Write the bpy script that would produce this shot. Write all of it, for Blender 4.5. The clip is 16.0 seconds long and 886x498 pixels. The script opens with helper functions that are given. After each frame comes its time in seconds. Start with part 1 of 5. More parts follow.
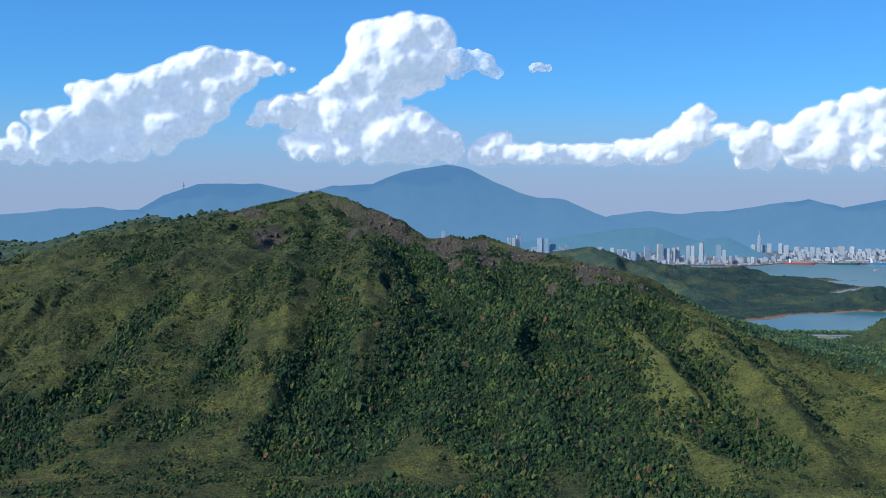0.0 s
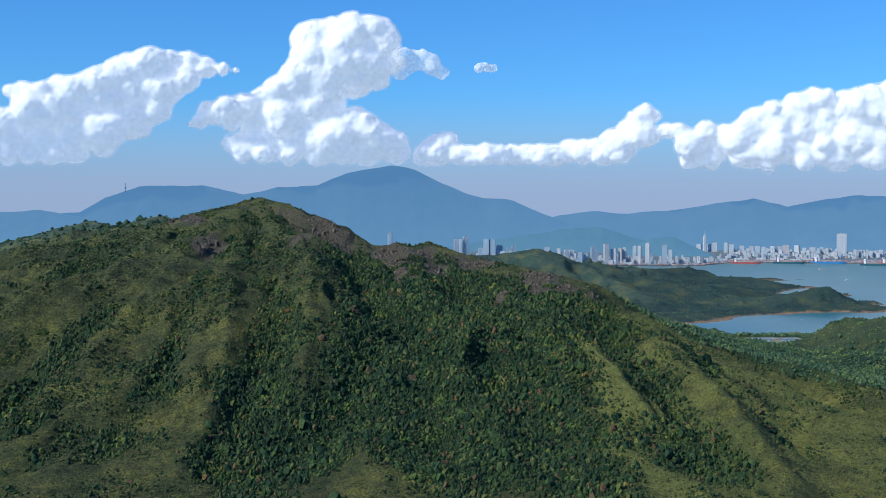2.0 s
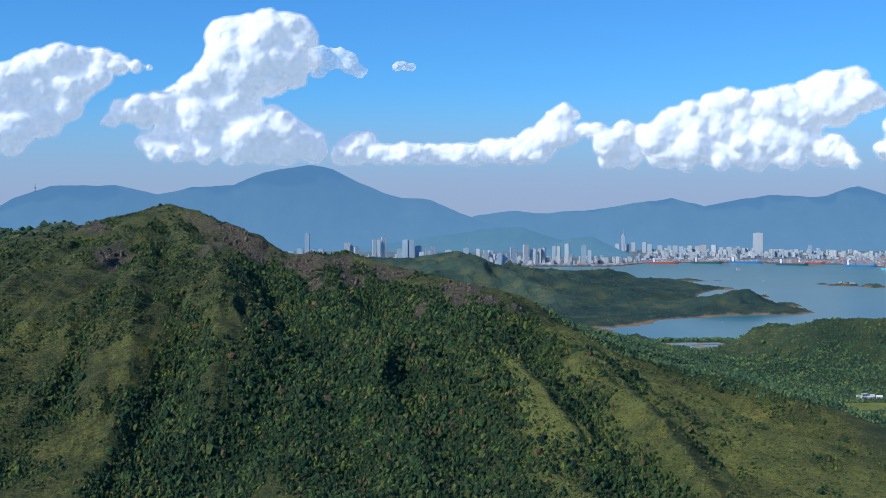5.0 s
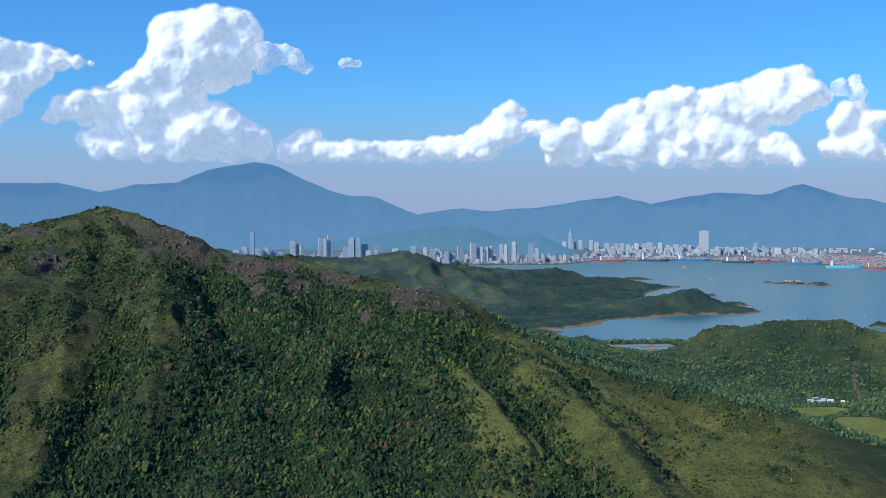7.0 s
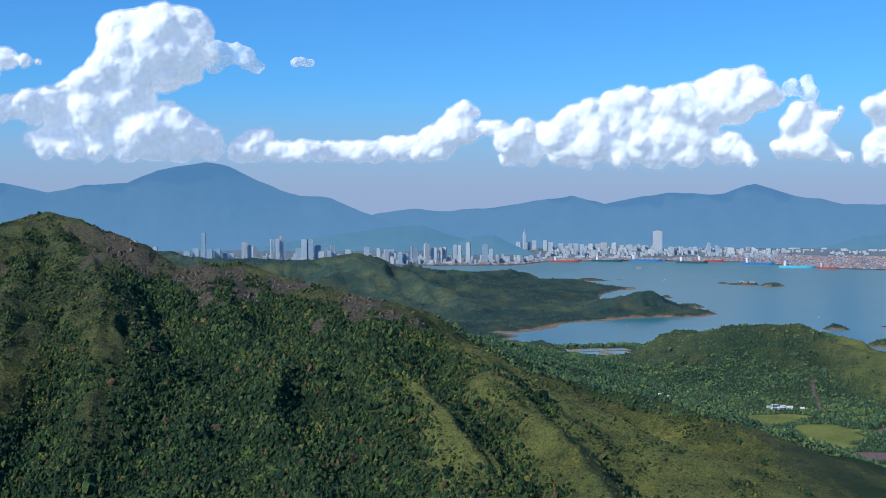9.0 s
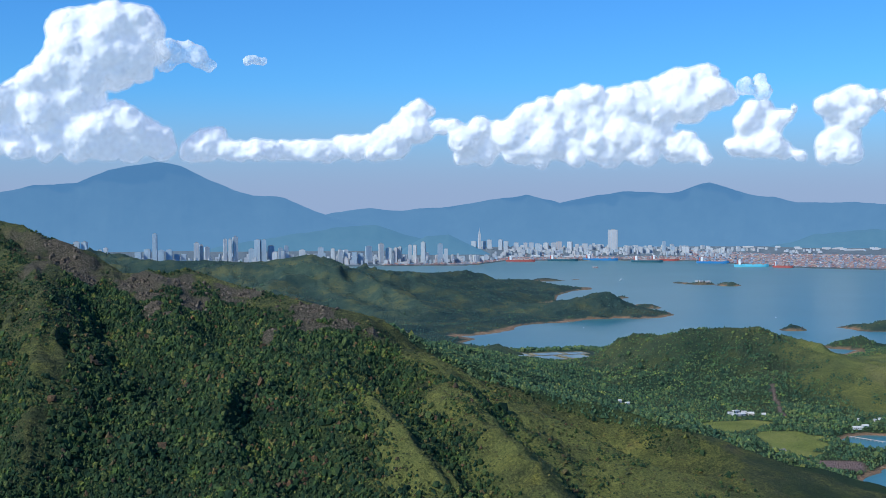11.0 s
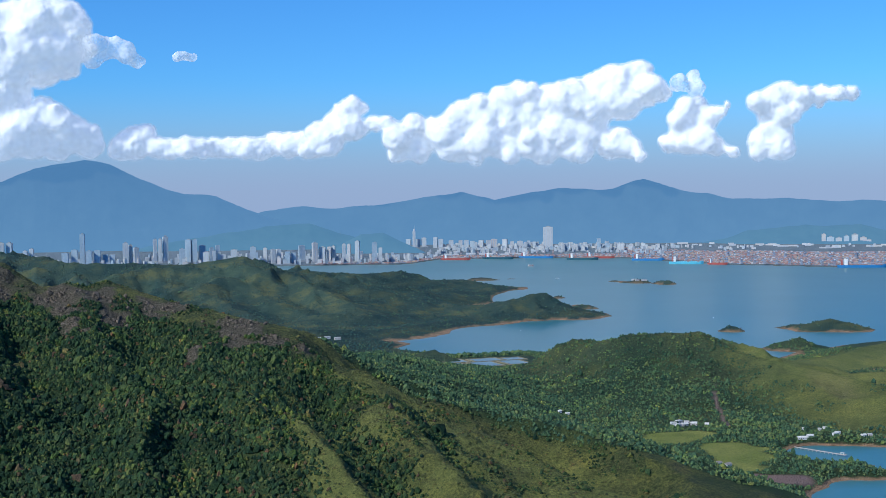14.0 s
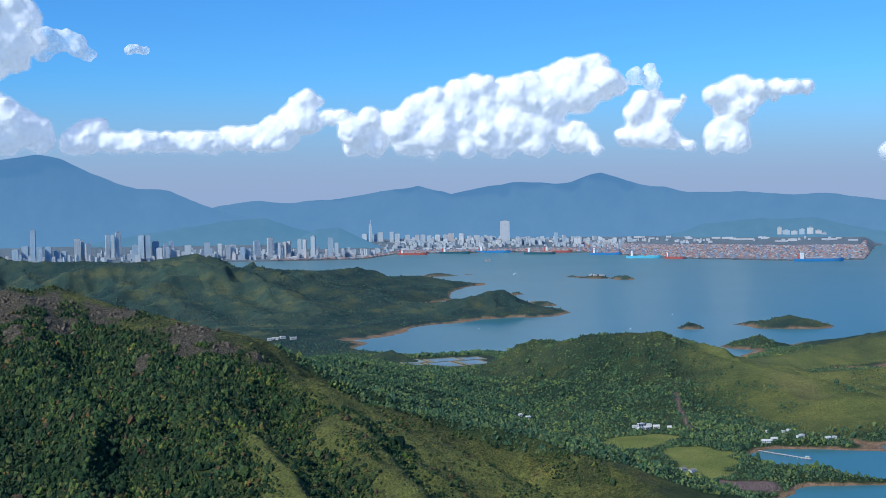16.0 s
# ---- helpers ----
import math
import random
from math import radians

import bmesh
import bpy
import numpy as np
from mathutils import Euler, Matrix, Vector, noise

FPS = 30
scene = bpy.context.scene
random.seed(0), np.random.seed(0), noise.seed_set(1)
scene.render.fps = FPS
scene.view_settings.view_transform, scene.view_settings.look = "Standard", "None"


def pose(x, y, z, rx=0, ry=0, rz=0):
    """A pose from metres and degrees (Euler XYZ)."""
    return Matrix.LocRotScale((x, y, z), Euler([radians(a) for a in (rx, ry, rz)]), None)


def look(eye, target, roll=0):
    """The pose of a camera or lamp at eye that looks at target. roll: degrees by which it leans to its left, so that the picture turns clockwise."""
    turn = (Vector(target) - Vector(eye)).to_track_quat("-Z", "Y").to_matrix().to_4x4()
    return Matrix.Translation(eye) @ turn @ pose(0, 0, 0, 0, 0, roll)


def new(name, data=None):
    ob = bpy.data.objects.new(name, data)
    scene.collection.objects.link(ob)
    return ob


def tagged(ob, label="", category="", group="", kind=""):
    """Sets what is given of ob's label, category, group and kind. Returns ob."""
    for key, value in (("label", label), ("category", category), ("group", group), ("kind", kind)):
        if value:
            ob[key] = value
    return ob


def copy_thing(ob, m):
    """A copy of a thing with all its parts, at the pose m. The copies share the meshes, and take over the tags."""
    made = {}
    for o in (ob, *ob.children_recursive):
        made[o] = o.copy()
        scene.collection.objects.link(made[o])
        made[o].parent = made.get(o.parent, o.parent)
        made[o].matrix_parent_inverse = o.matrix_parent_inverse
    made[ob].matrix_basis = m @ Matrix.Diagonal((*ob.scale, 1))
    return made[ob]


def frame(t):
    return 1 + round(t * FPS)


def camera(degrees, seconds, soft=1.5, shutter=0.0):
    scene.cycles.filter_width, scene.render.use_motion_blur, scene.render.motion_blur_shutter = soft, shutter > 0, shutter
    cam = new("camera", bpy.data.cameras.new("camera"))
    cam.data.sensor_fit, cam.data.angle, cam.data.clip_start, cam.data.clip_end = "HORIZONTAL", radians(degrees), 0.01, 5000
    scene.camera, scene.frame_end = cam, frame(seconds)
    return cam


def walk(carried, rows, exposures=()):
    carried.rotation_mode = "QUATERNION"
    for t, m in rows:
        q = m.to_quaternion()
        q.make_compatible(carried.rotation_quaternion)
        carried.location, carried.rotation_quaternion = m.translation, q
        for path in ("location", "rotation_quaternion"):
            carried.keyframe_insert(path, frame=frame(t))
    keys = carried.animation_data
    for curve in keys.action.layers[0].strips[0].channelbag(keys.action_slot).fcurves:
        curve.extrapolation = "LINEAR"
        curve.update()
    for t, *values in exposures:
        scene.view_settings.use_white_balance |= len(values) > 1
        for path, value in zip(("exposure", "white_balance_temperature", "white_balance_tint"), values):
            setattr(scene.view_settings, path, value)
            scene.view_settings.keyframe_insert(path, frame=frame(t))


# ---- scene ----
cam = camera(36.50, 16.0, soft=0.85)
PATH = [
    (0, (0.00, -0.00, 155.00), (0.01, 999.58, 126.04), 0.25),
    (0.5, (0.13, 6.67, 156.41), (10.01, 1006.20, 127.43), 0.15),
    (1, (0.29, 13.34, 157.83), (20.13, 1012.71, 128.55), 0.08),
    (1.5, (0.47, 19.98, 159.25), (30.27, 1019.11, 129.89), -0.02),
    (2, (0.71, 26.61, 160.65), (40.59, 1025.38, 131.30), -0.07),
    (2.5, (1.03, 33.21, 162.01), (50.96, 1031.52, 132.29), -0.08),
    (3, (1.40, 39.77, 163.31), (61.29, 1037.53, 133.51), -0.10),
    (3.5, (1.85, 46.30, 164.56), (71.73, 1043.40, 134.49), -0.10),
    (4, (2.36, 52.80, 165.79), (82.35, 1049.13, 135.62), -0.11),
    (6.5, (5.80, 84.28, 172.10), (135.59, 1075.26, 138.67), -0.13),
    (7, (6.55, 90.51, 173.36), (145.95, 1080.15, 139.30), -0.14),
    (7.5, (7.32, 96.73, 174.62), (156.05, 1085.02, 140.64), -0.18),
    (8, (8.16, 102.95, 175.82), (165.93, 1089.84, 141.79), -0.16),
    (8.5, (9.08, 109.22, 177.00), (174.31, 1094.87, 142.43), -0.18),
    (9, (10.02, 115.54, 178.19), (183.46, 1099.76, 143.17), -0.21),
    (11.5, (15.83, 148.15, 184.28), (230.46, 1124.14, 147.26), -0.39),
    (12, (17.30, 154.44, 185.70), (240.05, 1128.61, 148.42), -0.40),
    (12.5, (18.75, 160.70, 187.17), (249.40, 1133.00, 149.19), -0.47),
    (13, (20.18, 166.91, 188.65), (258.57, 1137.30, 149.74), -0.52),
    (13.5, (21.57, 173.08, 190.13), (267.82, 1141.46, 150.30), -0.59),
    (14, (22.97, 179.20, 191.61), (276.77, 1145.59, 150.71), -0.62),
    (14.5, (24.35, 185.28, 193.09), (285.94, 1149.55, 151.19), -0.68),
    (15, (25.74, 191.32, 194.56), (295.28, 1153.34, 151.27), -0.72),
    (15.5, (27.10, 197.34, 196.01), (304.45, 1157.07, 151.12), -0.78),
    (16, (28.46, 203.35, 197.45), (313.42, 1160.74, 150.51), -0.76),
]
walk(cam, [(t, look(eye, target, roll)) for t, eye, target, roll in PATH], [(0, 0.05, 6020, 7), (8, 0.02, 5960, 7), (16, 0.0, 5860, 7)])

# ---------------------------------------------------------------- light
SUN_FROM = Vector((-0.84, -0.37, 0.75)).normalized()
world = bpy.data.worlds.new("sky")
scene.world = world
world.use_nodes = True
wn = world.node_tree
wn.nodes.clear()
sky = wn.nodes.new("ShaderNodeTexSky")
sky.sky_type = "NISHITA"
sky.sun_disc = False
sky.sun_elevation = math.asin(SUN_FROM.z)
sky.sun_rotation = math.atan2(SUN_FROM.x, SUN_FROM.y)
sky.altitude, sky.air_density, sky.dust_density, sky.ozone_density = 1500, 1.2, 0.0, 6.0
wb = wn.nodes.new("ShaderNodeBackground")
wb.inputs["Strength"].default_value = 0.123
wo = wn.nodes.new("ShaderNodeOutputWorld")
tint = wn.nodes.new("ShaderNodeMix")
tint.data_type, tint.blend_type = "RGBA", "MULTIPLY"
tint.inputs[0].default_value, tint.inputs[7].default_value = 1.0, (0.37, 0.712, 1.055, 1)
wn.links.new(sky.outputs[0], tint.inputs[6])
wn.links.new(tint.outputs[2], wb.inputs["Color"])
wn.links.new(wb.outputs[0], wo.inputs["Surface"])
sun = new("sun", bpy.data.lights.new("sun", "SUN"))
sun.data.energy, sun.data.angle, sun.data.color = 4.45, radians(0.53), (1.0, 0.92, 0.77)
sun.matrix_world = look((0, 0, 900), Vector((0, 0, 900)) - SUN_FROM)

# ---------------------------------------------------------------- materials


def material(name, rough=0.9):
    m = bpy.data.materials.new(name)
    m.use_nodes = True
    b = m.node_tree.nodes["Principled BSDF"]
    b.inputs["Roughness"].default_value = rough
    b.inputs["Specular IOR Level"].default_value = 0.15
    return m, m.node_tree.nodes, m.node_tree.links, b


def value(nodes, kind, **props):
    n = nodes.new(kind)
    for k, v in props.items():
        n.inputs[k.replace("_", " ")].default_value = v
    return n


def noise_node(nodes, links, scale, detail=6, rough=0.6, coords=None):
    n = nodes.new("ShaderNodeTexNoise")
    n.inputs["Scale"].default_value, n.inputs["Detail"].default_value, n.inputs["Roughness"].default_value = scale, detail, rough
    if coords is None:
        coords = nodes.new("ShaderNodeNewGeometry").outputs["Position"]
    links.new(coords, n.inputs["Vector"])
    return n


def ramp(nodes, links, fac, stops):
    r = nodes.new("ShaderNodeValToRGB")
    e = r.color_ramp.elements
    while len(e) < len(stops):
        e.new(0.5)
    for s, (p, c) in zip(e, stops):
        s.position, s.color = p, (*c, 1) if len(c) == 3 else c
    links.new(fac, r.inputs["Fac"])
    return r.outputs["Color"]


def mix(nodes, links, fac, a, b, blend="MIX"):
    n = nodes.new("ShaderNodeMix")
    n.data_type, n.blend_type = "RGBA", blend
    for sock, v in ((n.inputs[0], fac), (n.inputs[6], a), (n.inputs[7], b)):
        if isinstance(v, (int, float)):
            sock.default_value = v
        elif isinstance(v, tuple):
            sock.default_value = (*v, 1)
        else:
            links.new(v, sock)
    return n.outputs[2]


def attribute(nodes, name):
    n = nodes.new("ShaderNodeAttribute")
    n.attribute_name = name
    return n.outputs["Fac"]


def bump(nodes, links, height, bsdf, dist, strength=1.0):
    n = nodes.new("ShaderNodeBump")
    n.inputs["Distance"].default_value, n.inputs["Strength"].default_value = dist, strength
    links.new(height, n.inputs["Height"])
    links.new(n.outputs[0], bsdf.inputs["Normal"])


def plain(name, colour, rough=0.7, vary=0.12, scale=0.3, metal=0.0):
    m, n, l, b = material(name, rough)
    t = noise_node(n, l, scale, 5, 0.65)
    lo, hi = tuple(c * (1 - vary) for c in colour), tuple(min(1, c * (1 + vary)) for c in colour)
    l.new(ramp(n, l, t.outputs["Fac"], [(0.3, lo), (0.7, hi)]), b.inputs["Base Color"])
    b.inputs["Metallic"].default_value = metal
    return m


GRASS = [(0.28, (0.050, 0.062, 0.034)), (0.46, (0.080, 0.088, 0.044)), (0.60, (0.118, 0.124, 0.046)), (0.75, (0.118, 0.098, 0.060))]
# ground: grass and scrub, dark wood soil, rock, shore sand, fields
ground_mat, n, l, b = material("hill_ground", 0.95)
g1 = noise_node(n, l, 0.022, 8, 0.65)
g2 = noise_node(n, l, 0.6, 8, 0.85)
grass = ramp(n, l, g1.outputs["Fac"], GRASS)
g3 = noise_node(n, l, 0.10, 7, 0.7)
grass = mix(n, l, 0.8, grass, ramp(n, l, g3.outputs["Fac"], [(0.36, (0.42, 0.55, 0.55)), (0.5, (0.95, 1.0, 0.95)), (0.64, (1.5, 1.4, 1.0))]), "MULTIPLY")
grass = mix(n, l, 0.75, grass, ramp(n, l, g2.outputs["Fac"], [(0.40, (0.16, 0.22, 0.26)), (0.48, (0.66, 0.72, 0.70)), (0.54, (1.35, 1.35, 1.1)), (0.64, (2.3, 2.1, 1.5))]), "MULTIPLY")
wood = ramp(n, l, g2.outputs["Fac"], [(0.3, (0.014, 0.032, 0.018)), (0.55, (0.032, 0.060, 0.026)), (0.75, (0.06, 0.095, 0.034))])
# blue-green haze painted over the far ground's own colour
haze_tint = ramp(n, l, g1.outputs["Fac"], [(0.34, (0.030, 0.070, 0.070)), (0.5, (0.064, 0.104, 0.082)), (0.64, (0.135, 0.150, 0.080))])
haze_tint = mix(n, l, 0.6, haze_tint, ramp(n, l, g2.outputs["Fac"], [(0.3, (0.45, 0.5, 0.55)), (0.7, (1.2, 1.2, 1.2))]), "MULTIPLY")
rock = ramp(n, l, noise_node(n, l, 0.8, 9, 0.8).outputs["Fac"], [(0.36, (0.018, 0.022, 0.018)), (0.48, (0.075, 0.066, 0.05)), (0.58, (0.17, 0.145, 0.115)), (0.72, (0.30, 0.26, 0.22))])
sand = ramp(n, l, noise_node(n, l, 0.12, 6, 0.7).outputs["Fac"], [(0.3, (0.16, 0.105, 0.065)), (0.6, (0.36, 0.24, 0.15)), (0.8, (0.45, 0.36, 0.27))])
field = ramp(n, l, g1.outputs["Fac"], [(0.3, (0.17, 0.215, 0.055)), (0.6, (0.29, 0.305, 0.088))])
field = mix(n, l, 0.7, field, ramp(n, l, g2.outputs["Fac"], [(0.38, (0.35, 0.42, 0.42)), (0.48, (0.85, 0.88, 0.85)), (0.6, (1.25, 1.2, 1.05))]), "MULTIPLY")
mud = ramp(n, l, g2.outputs["Fac"], [(0.3, (0.17, 0.115, 0.105)), (0.7, (0.27, 0.20, 0.18))])
# far town ground, in the city's bluish haze tone
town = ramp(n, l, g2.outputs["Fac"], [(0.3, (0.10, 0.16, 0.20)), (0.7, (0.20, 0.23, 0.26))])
c = mix(n, l, attribute(n, "wood"), grass, wood)
haze_tint = mix(n, l, 1.0, haze_tint, mix(n, l, attribute(n, "wood"), (1.2, 1.14, 1.0), (0.64, 0.72, 0.80)), "MULTIPLY")
c = mix(n, l, attribute(n, "haze_tint"), c, haze_tint)
c = mix(n, l, attribute(n, "rock"), c, rock)
c = mix(n, l, attribute(n, "field"), c, field)
c = mix(n, l, attribute(n, "mud"), c, mud)
c = mix(n, l, attribute(n, "sand"), c, sand)
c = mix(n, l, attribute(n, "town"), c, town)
l.new(c, b.inputs["Base Color"])
bump(n, l, noise_node(n, l, 0.5, 8, 0.8).outputs["Fac"], b, 2.6, 1.0)

# woodland canopy: each crown its own green
def canopy_material(name, stops):
    m, n, l, b = material(name, 0.85)
    geo = n.new("ShaderNodeNewGeometry")
    c = ramp(n, l, geo.outputs["Random Per Island"], stops)
    leaf = noise_node(n, l, 1.3, 6, 0.8)
    c = mix(n, l, 0.7, c, ramp(n, l, leaf.outputs["Fac"], [(0.38, (0.18, 0.24, 0.27)), (0.49, (0.80, 0.84, 0.85)), (0.62, (1.9, 1.8, 1.35))]), "MULTIPLY")
    stand = noise_node(n, l, 0.018, 4, 0.6)
    c = mix(n, l, 0.6, c, ramp(n, l, stand.outputs["Fac"], [(0.35, (0.55, 0.7, 0.75)), (0.55, (1, 1, 1)), (0.68, (1.35, 1.2, 0.75))]), "MULTIPLY")
    patch = noise_node(n, l, 0.075, 4, 0.65)
    c = mix(n, l, 0.9, c, ramp(n, l, patch.outputs["Fac"], [(0.36, (0.50, 0.62, 0.72)), (0.47, (0.92, 0.96, 0.95)), (0.56, (1.15, 1.1, 0.95)), (0.66, (1.9, 1.65, 0.95))]), "MULTIPLY")
    l.new(c, b.inputs["Base Color"])
    bump(n, l, leaf.outputs["Fac"], b, 0.5, 1.0)
    return m


canopy_mat = canopy_material("leaf_canopy", [(0.0, (0.014, 0.036, 0.022)), (0.35, (0.028, 0.060, 0.030)), (0.65, (0.046, 0.080, 0.034)), (0.85, (0.074, 0.104, 0.040)), (0.94, (0.115, 0.132, 0.046)), (0.975, (0.115, 0.074, 0.050))])
scrub_mat, n, l, b = material("scrub_leaf", 0.9)
geo = n.new("ShaderNodeNewGeometry")
c = ramp(n, l, noise_node(n, l, 0.022, 8, 0.65).outputs["Fac"], GRASS)
c = mix(n, l, 1.0, c, ramp(n, l, geo.outputs["Random Per Island"], [(0.0, (0.55, 0.66, 0.66)), (0.45, (0.95, 1.0, 0.95)), (0.8, (1.35, 1.3, 1.0)), (0.95, (1.5, 1.15, 0.95))]), "MULTIPLY")
leaf = noise_node(n, l, 1.6, 6, 0.8)
c = mix(n, l, 0.6, c, ramp(n, l, leaf.outputs["Fac"], [(0.34, (0.4, 0.45, 0.45)), (0.5, (0.9, 0.9, 0.9)), (0.68, (1.5, 1.45, 1.2))]), "MULTIPLY")
l.new(c, b.inputs["Base Color"])
bump(n, l, leaf.outputs["Fac"], b, 0.4, 1.0)
# farther woods: haze is put into the leaf colour, bluer and paler
hazed_leaf_mat = canopy_material("hazed_hill_leaf", [(0.0, (0.034, 0.082, 0.092)), (0.5, (0.048, 0.104, 0.104)), (0.9, (0.074, 0.126, 0.100))])
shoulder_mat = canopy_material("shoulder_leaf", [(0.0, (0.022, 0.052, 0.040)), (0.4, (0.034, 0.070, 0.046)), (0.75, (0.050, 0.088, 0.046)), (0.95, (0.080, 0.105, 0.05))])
valley_mat = canopy_material("hazed_valley_leaf", [(0.0, (0.042, 0.092, 0.062)), (0.4, (0.066, 0.122, 0.072)), (0.75, (0.094, 0.148, 0.074)), (0.95, (0.135, 0.168, 0.076))])

water_mat, n, l, b = material("sea_water", 0.12)
wv = noise_node(n, l, 0.004, 4, 0.6)
l.new(ramp(n, l, wv.outputs["Fac"], [(0.3, (0.040, 0.152, 0.172)), (0.7, (0.064, 0.186, 0.208))]), b.inputs["Base Color"])
b.inputs["Specular IOR Level"].default_value = 0.5
b.inputs["Roughness"].default_value = 0.3
ww = noise_node(n, l, 0.25, 6, 0.7)
bump(n, l, ww.outputs["Fac"], b, 0.4, 0.12)


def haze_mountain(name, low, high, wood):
    """Far backdrop range: dim wooded relief, with blue haze put in as emission."""
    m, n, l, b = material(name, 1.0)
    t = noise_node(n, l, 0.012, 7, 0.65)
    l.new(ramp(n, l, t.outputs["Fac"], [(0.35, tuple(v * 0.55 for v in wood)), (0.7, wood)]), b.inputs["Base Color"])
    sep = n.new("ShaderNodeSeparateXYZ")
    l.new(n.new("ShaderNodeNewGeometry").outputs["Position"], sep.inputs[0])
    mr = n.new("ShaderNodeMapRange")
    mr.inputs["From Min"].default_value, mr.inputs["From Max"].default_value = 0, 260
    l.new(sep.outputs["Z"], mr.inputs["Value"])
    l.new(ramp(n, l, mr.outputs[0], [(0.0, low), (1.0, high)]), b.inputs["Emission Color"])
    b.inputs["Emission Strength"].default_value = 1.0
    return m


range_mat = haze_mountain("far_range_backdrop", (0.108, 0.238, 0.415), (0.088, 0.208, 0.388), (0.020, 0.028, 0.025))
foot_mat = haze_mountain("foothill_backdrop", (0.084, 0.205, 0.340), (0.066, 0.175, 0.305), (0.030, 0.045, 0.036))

def cloud_material(name, thick, patchy):
    """White cloud; emission stands in for scattered light, an alpha fade for haze below."""
    m, n, l, b = material(name, 1.0)
    b.inputs["Base Color"].default_value = (0.72, 0.73, 0.74, 1)
    b.inputs["Specular IOR Level"].default_value = 0.0
    b.inputs["Emission Color"].default_value = (0.225, 0.248, 0.295, 1)
    b.inputs["Emission Strength"].default_value = 1.0
    sep = n.new("ShaderNodeSeparateXYZ")
    l.new(n.new("ShaderNodeNewGeometry").outputs["Position"], sep.inputs[0])
    mr = n.new("ShaderNodeMapRange")
    mr.interpolation_type = "SMOOTHSTEP"
    mr.inputs["From Min"].default_value, mr.inputs["From Max"].default_value = 258, 345
    mr.inputs["To Min"].default_value, mr.inputs["To Max"].default_value = 0.05, 1.0
    l.new(sep.outputs["Z"], mr.inputs["Value"])
    thin = noise_node(n, l, 0.022, 5, 0.6)
    pr = n.new("ShaderNodeMapRange")
    pr.inputs["From Min"].default_value, pr.inputs["From Max"].default_value = 0.36, 0.66
    pr.inputs["To Min"].default_value, pr.inputs["To Max"].default_value = thick - patchy, thick + patchy
    l.new(thin.outputs["Fac"], pr.inputs["Value"])
    mul = n.new("ShaderNodeMath")
    mul.operation = "MULTIPLY"
    mul.use_clamp = True
    l.new(mr.outputs[0], mul.inputs[0])
    l.new(pr.outputs[0], mul.inputs[1])
    l.new(mul.outputs[0], b.inputs["Alpha"])
    return m


cloud_mat = cloud_material("cloud_white", 1.0, 0.0)
fringe_mat = cloud_material("cloud_thin_edge", 0.22, 0.10)
veil_mat = cloud_material("cloud_veil", 0.42, 0.22)

# ---------------------------------------------------------------- terrain


def lattice(ix, iy, seed):
    v = (ix.astype(np.int64) * 374761393 + iy.astype(np.int64) * 668265263 + seed * 974711) & 0xFFFFFFFF
    v = ((v ^ (v >> 13)) * 1274126177) & 0xFFFFFFFF
    v = v ^ (v >> 16)
    return (v & 0xFFFF) / 65535.0


def vnoise(x, y, seed=0):
    """Smooth value noise from -1 to 1."""
    ix, iy = np.floor(x), np.floor(y)
    fx, fy = x - ix, y - iy
    fx, fy = fx * fx * fx * (fx * (fx * 6 - 15) + 10), fy * fy * fy * (fy * (fy * 6 - 15) + 10)
    a, b_ = lattice(ix, iy, seed), lattice(ix + 1, iy, seed)
    c_, d_ = lattice(ix, iy + 1, seed), lattice(ix + 1, iy + 1, seed)
    return 2 * ((a * (1 - fx) + b_ * fx) * (1 - fy) + (c_ * (1 - fx) + d_ * fx) * fy) - 1


def vnoise3(p, seed=0):
    """Smooth value noise in space, from -1 to 1."""
    i = np.floor(p)
    f = p - i
    f = f * f * f * (f * (f * 6 - 15) + 10)
    out = 0.0
    for k in range(8):
        o = np.array((k & 1, k >> 1 & 1, k >> 2 & 1))
        w = np.prod(np.where(o, f, 1 - f), axis=1)
        q = i + o
        out = out + w * lattice(q[:, 0] + 57 * q[:, 2], q[:, 1] - 113 * q[:, 2], seed)
    return 2 * out - 1


def fbm(x, y, size, octaves=4, seed=0, ridged=False):
    out, amp, tot = np.zeros(np.shape(x)), 1.0, 0.0
    for k in range(octaves):
        w = size / 2 ** k
        v = vnoise(x / w + 17.3 * k, y / w - 9.1 * k, seed + k)
        out += amp * ((1 - 2 * np.abs(v)) if ridged else v)
        tot += amp
        amp *= 0.5
    return out / tot


def along(x, y, pts):
    """Distance to a polyline in plan, and the height that it has at the nearest place."""
    best, high = np.full(x.shape, 1e9), np.zeros(x.shape)
    for a, b_ in zip(pts[:-1], pts[1:]):
        dx, dy = b_[0] - a[0], b_[1] - a[1]
        t = np.clip(((x - a[0]) * dx + (y - a[1]) * dy) / max(dx * dx + dy * dy, 1e-6), 0, 1)
        d = np.hypot(x - a[0] - t * dx, y - a[1] - t * dy)
        if len(a) > 2:
            high = np.where(d < best, a[2] + t * (b_[2] - a[2]), high)
        best = np.minimum(best, d)
    return best, high


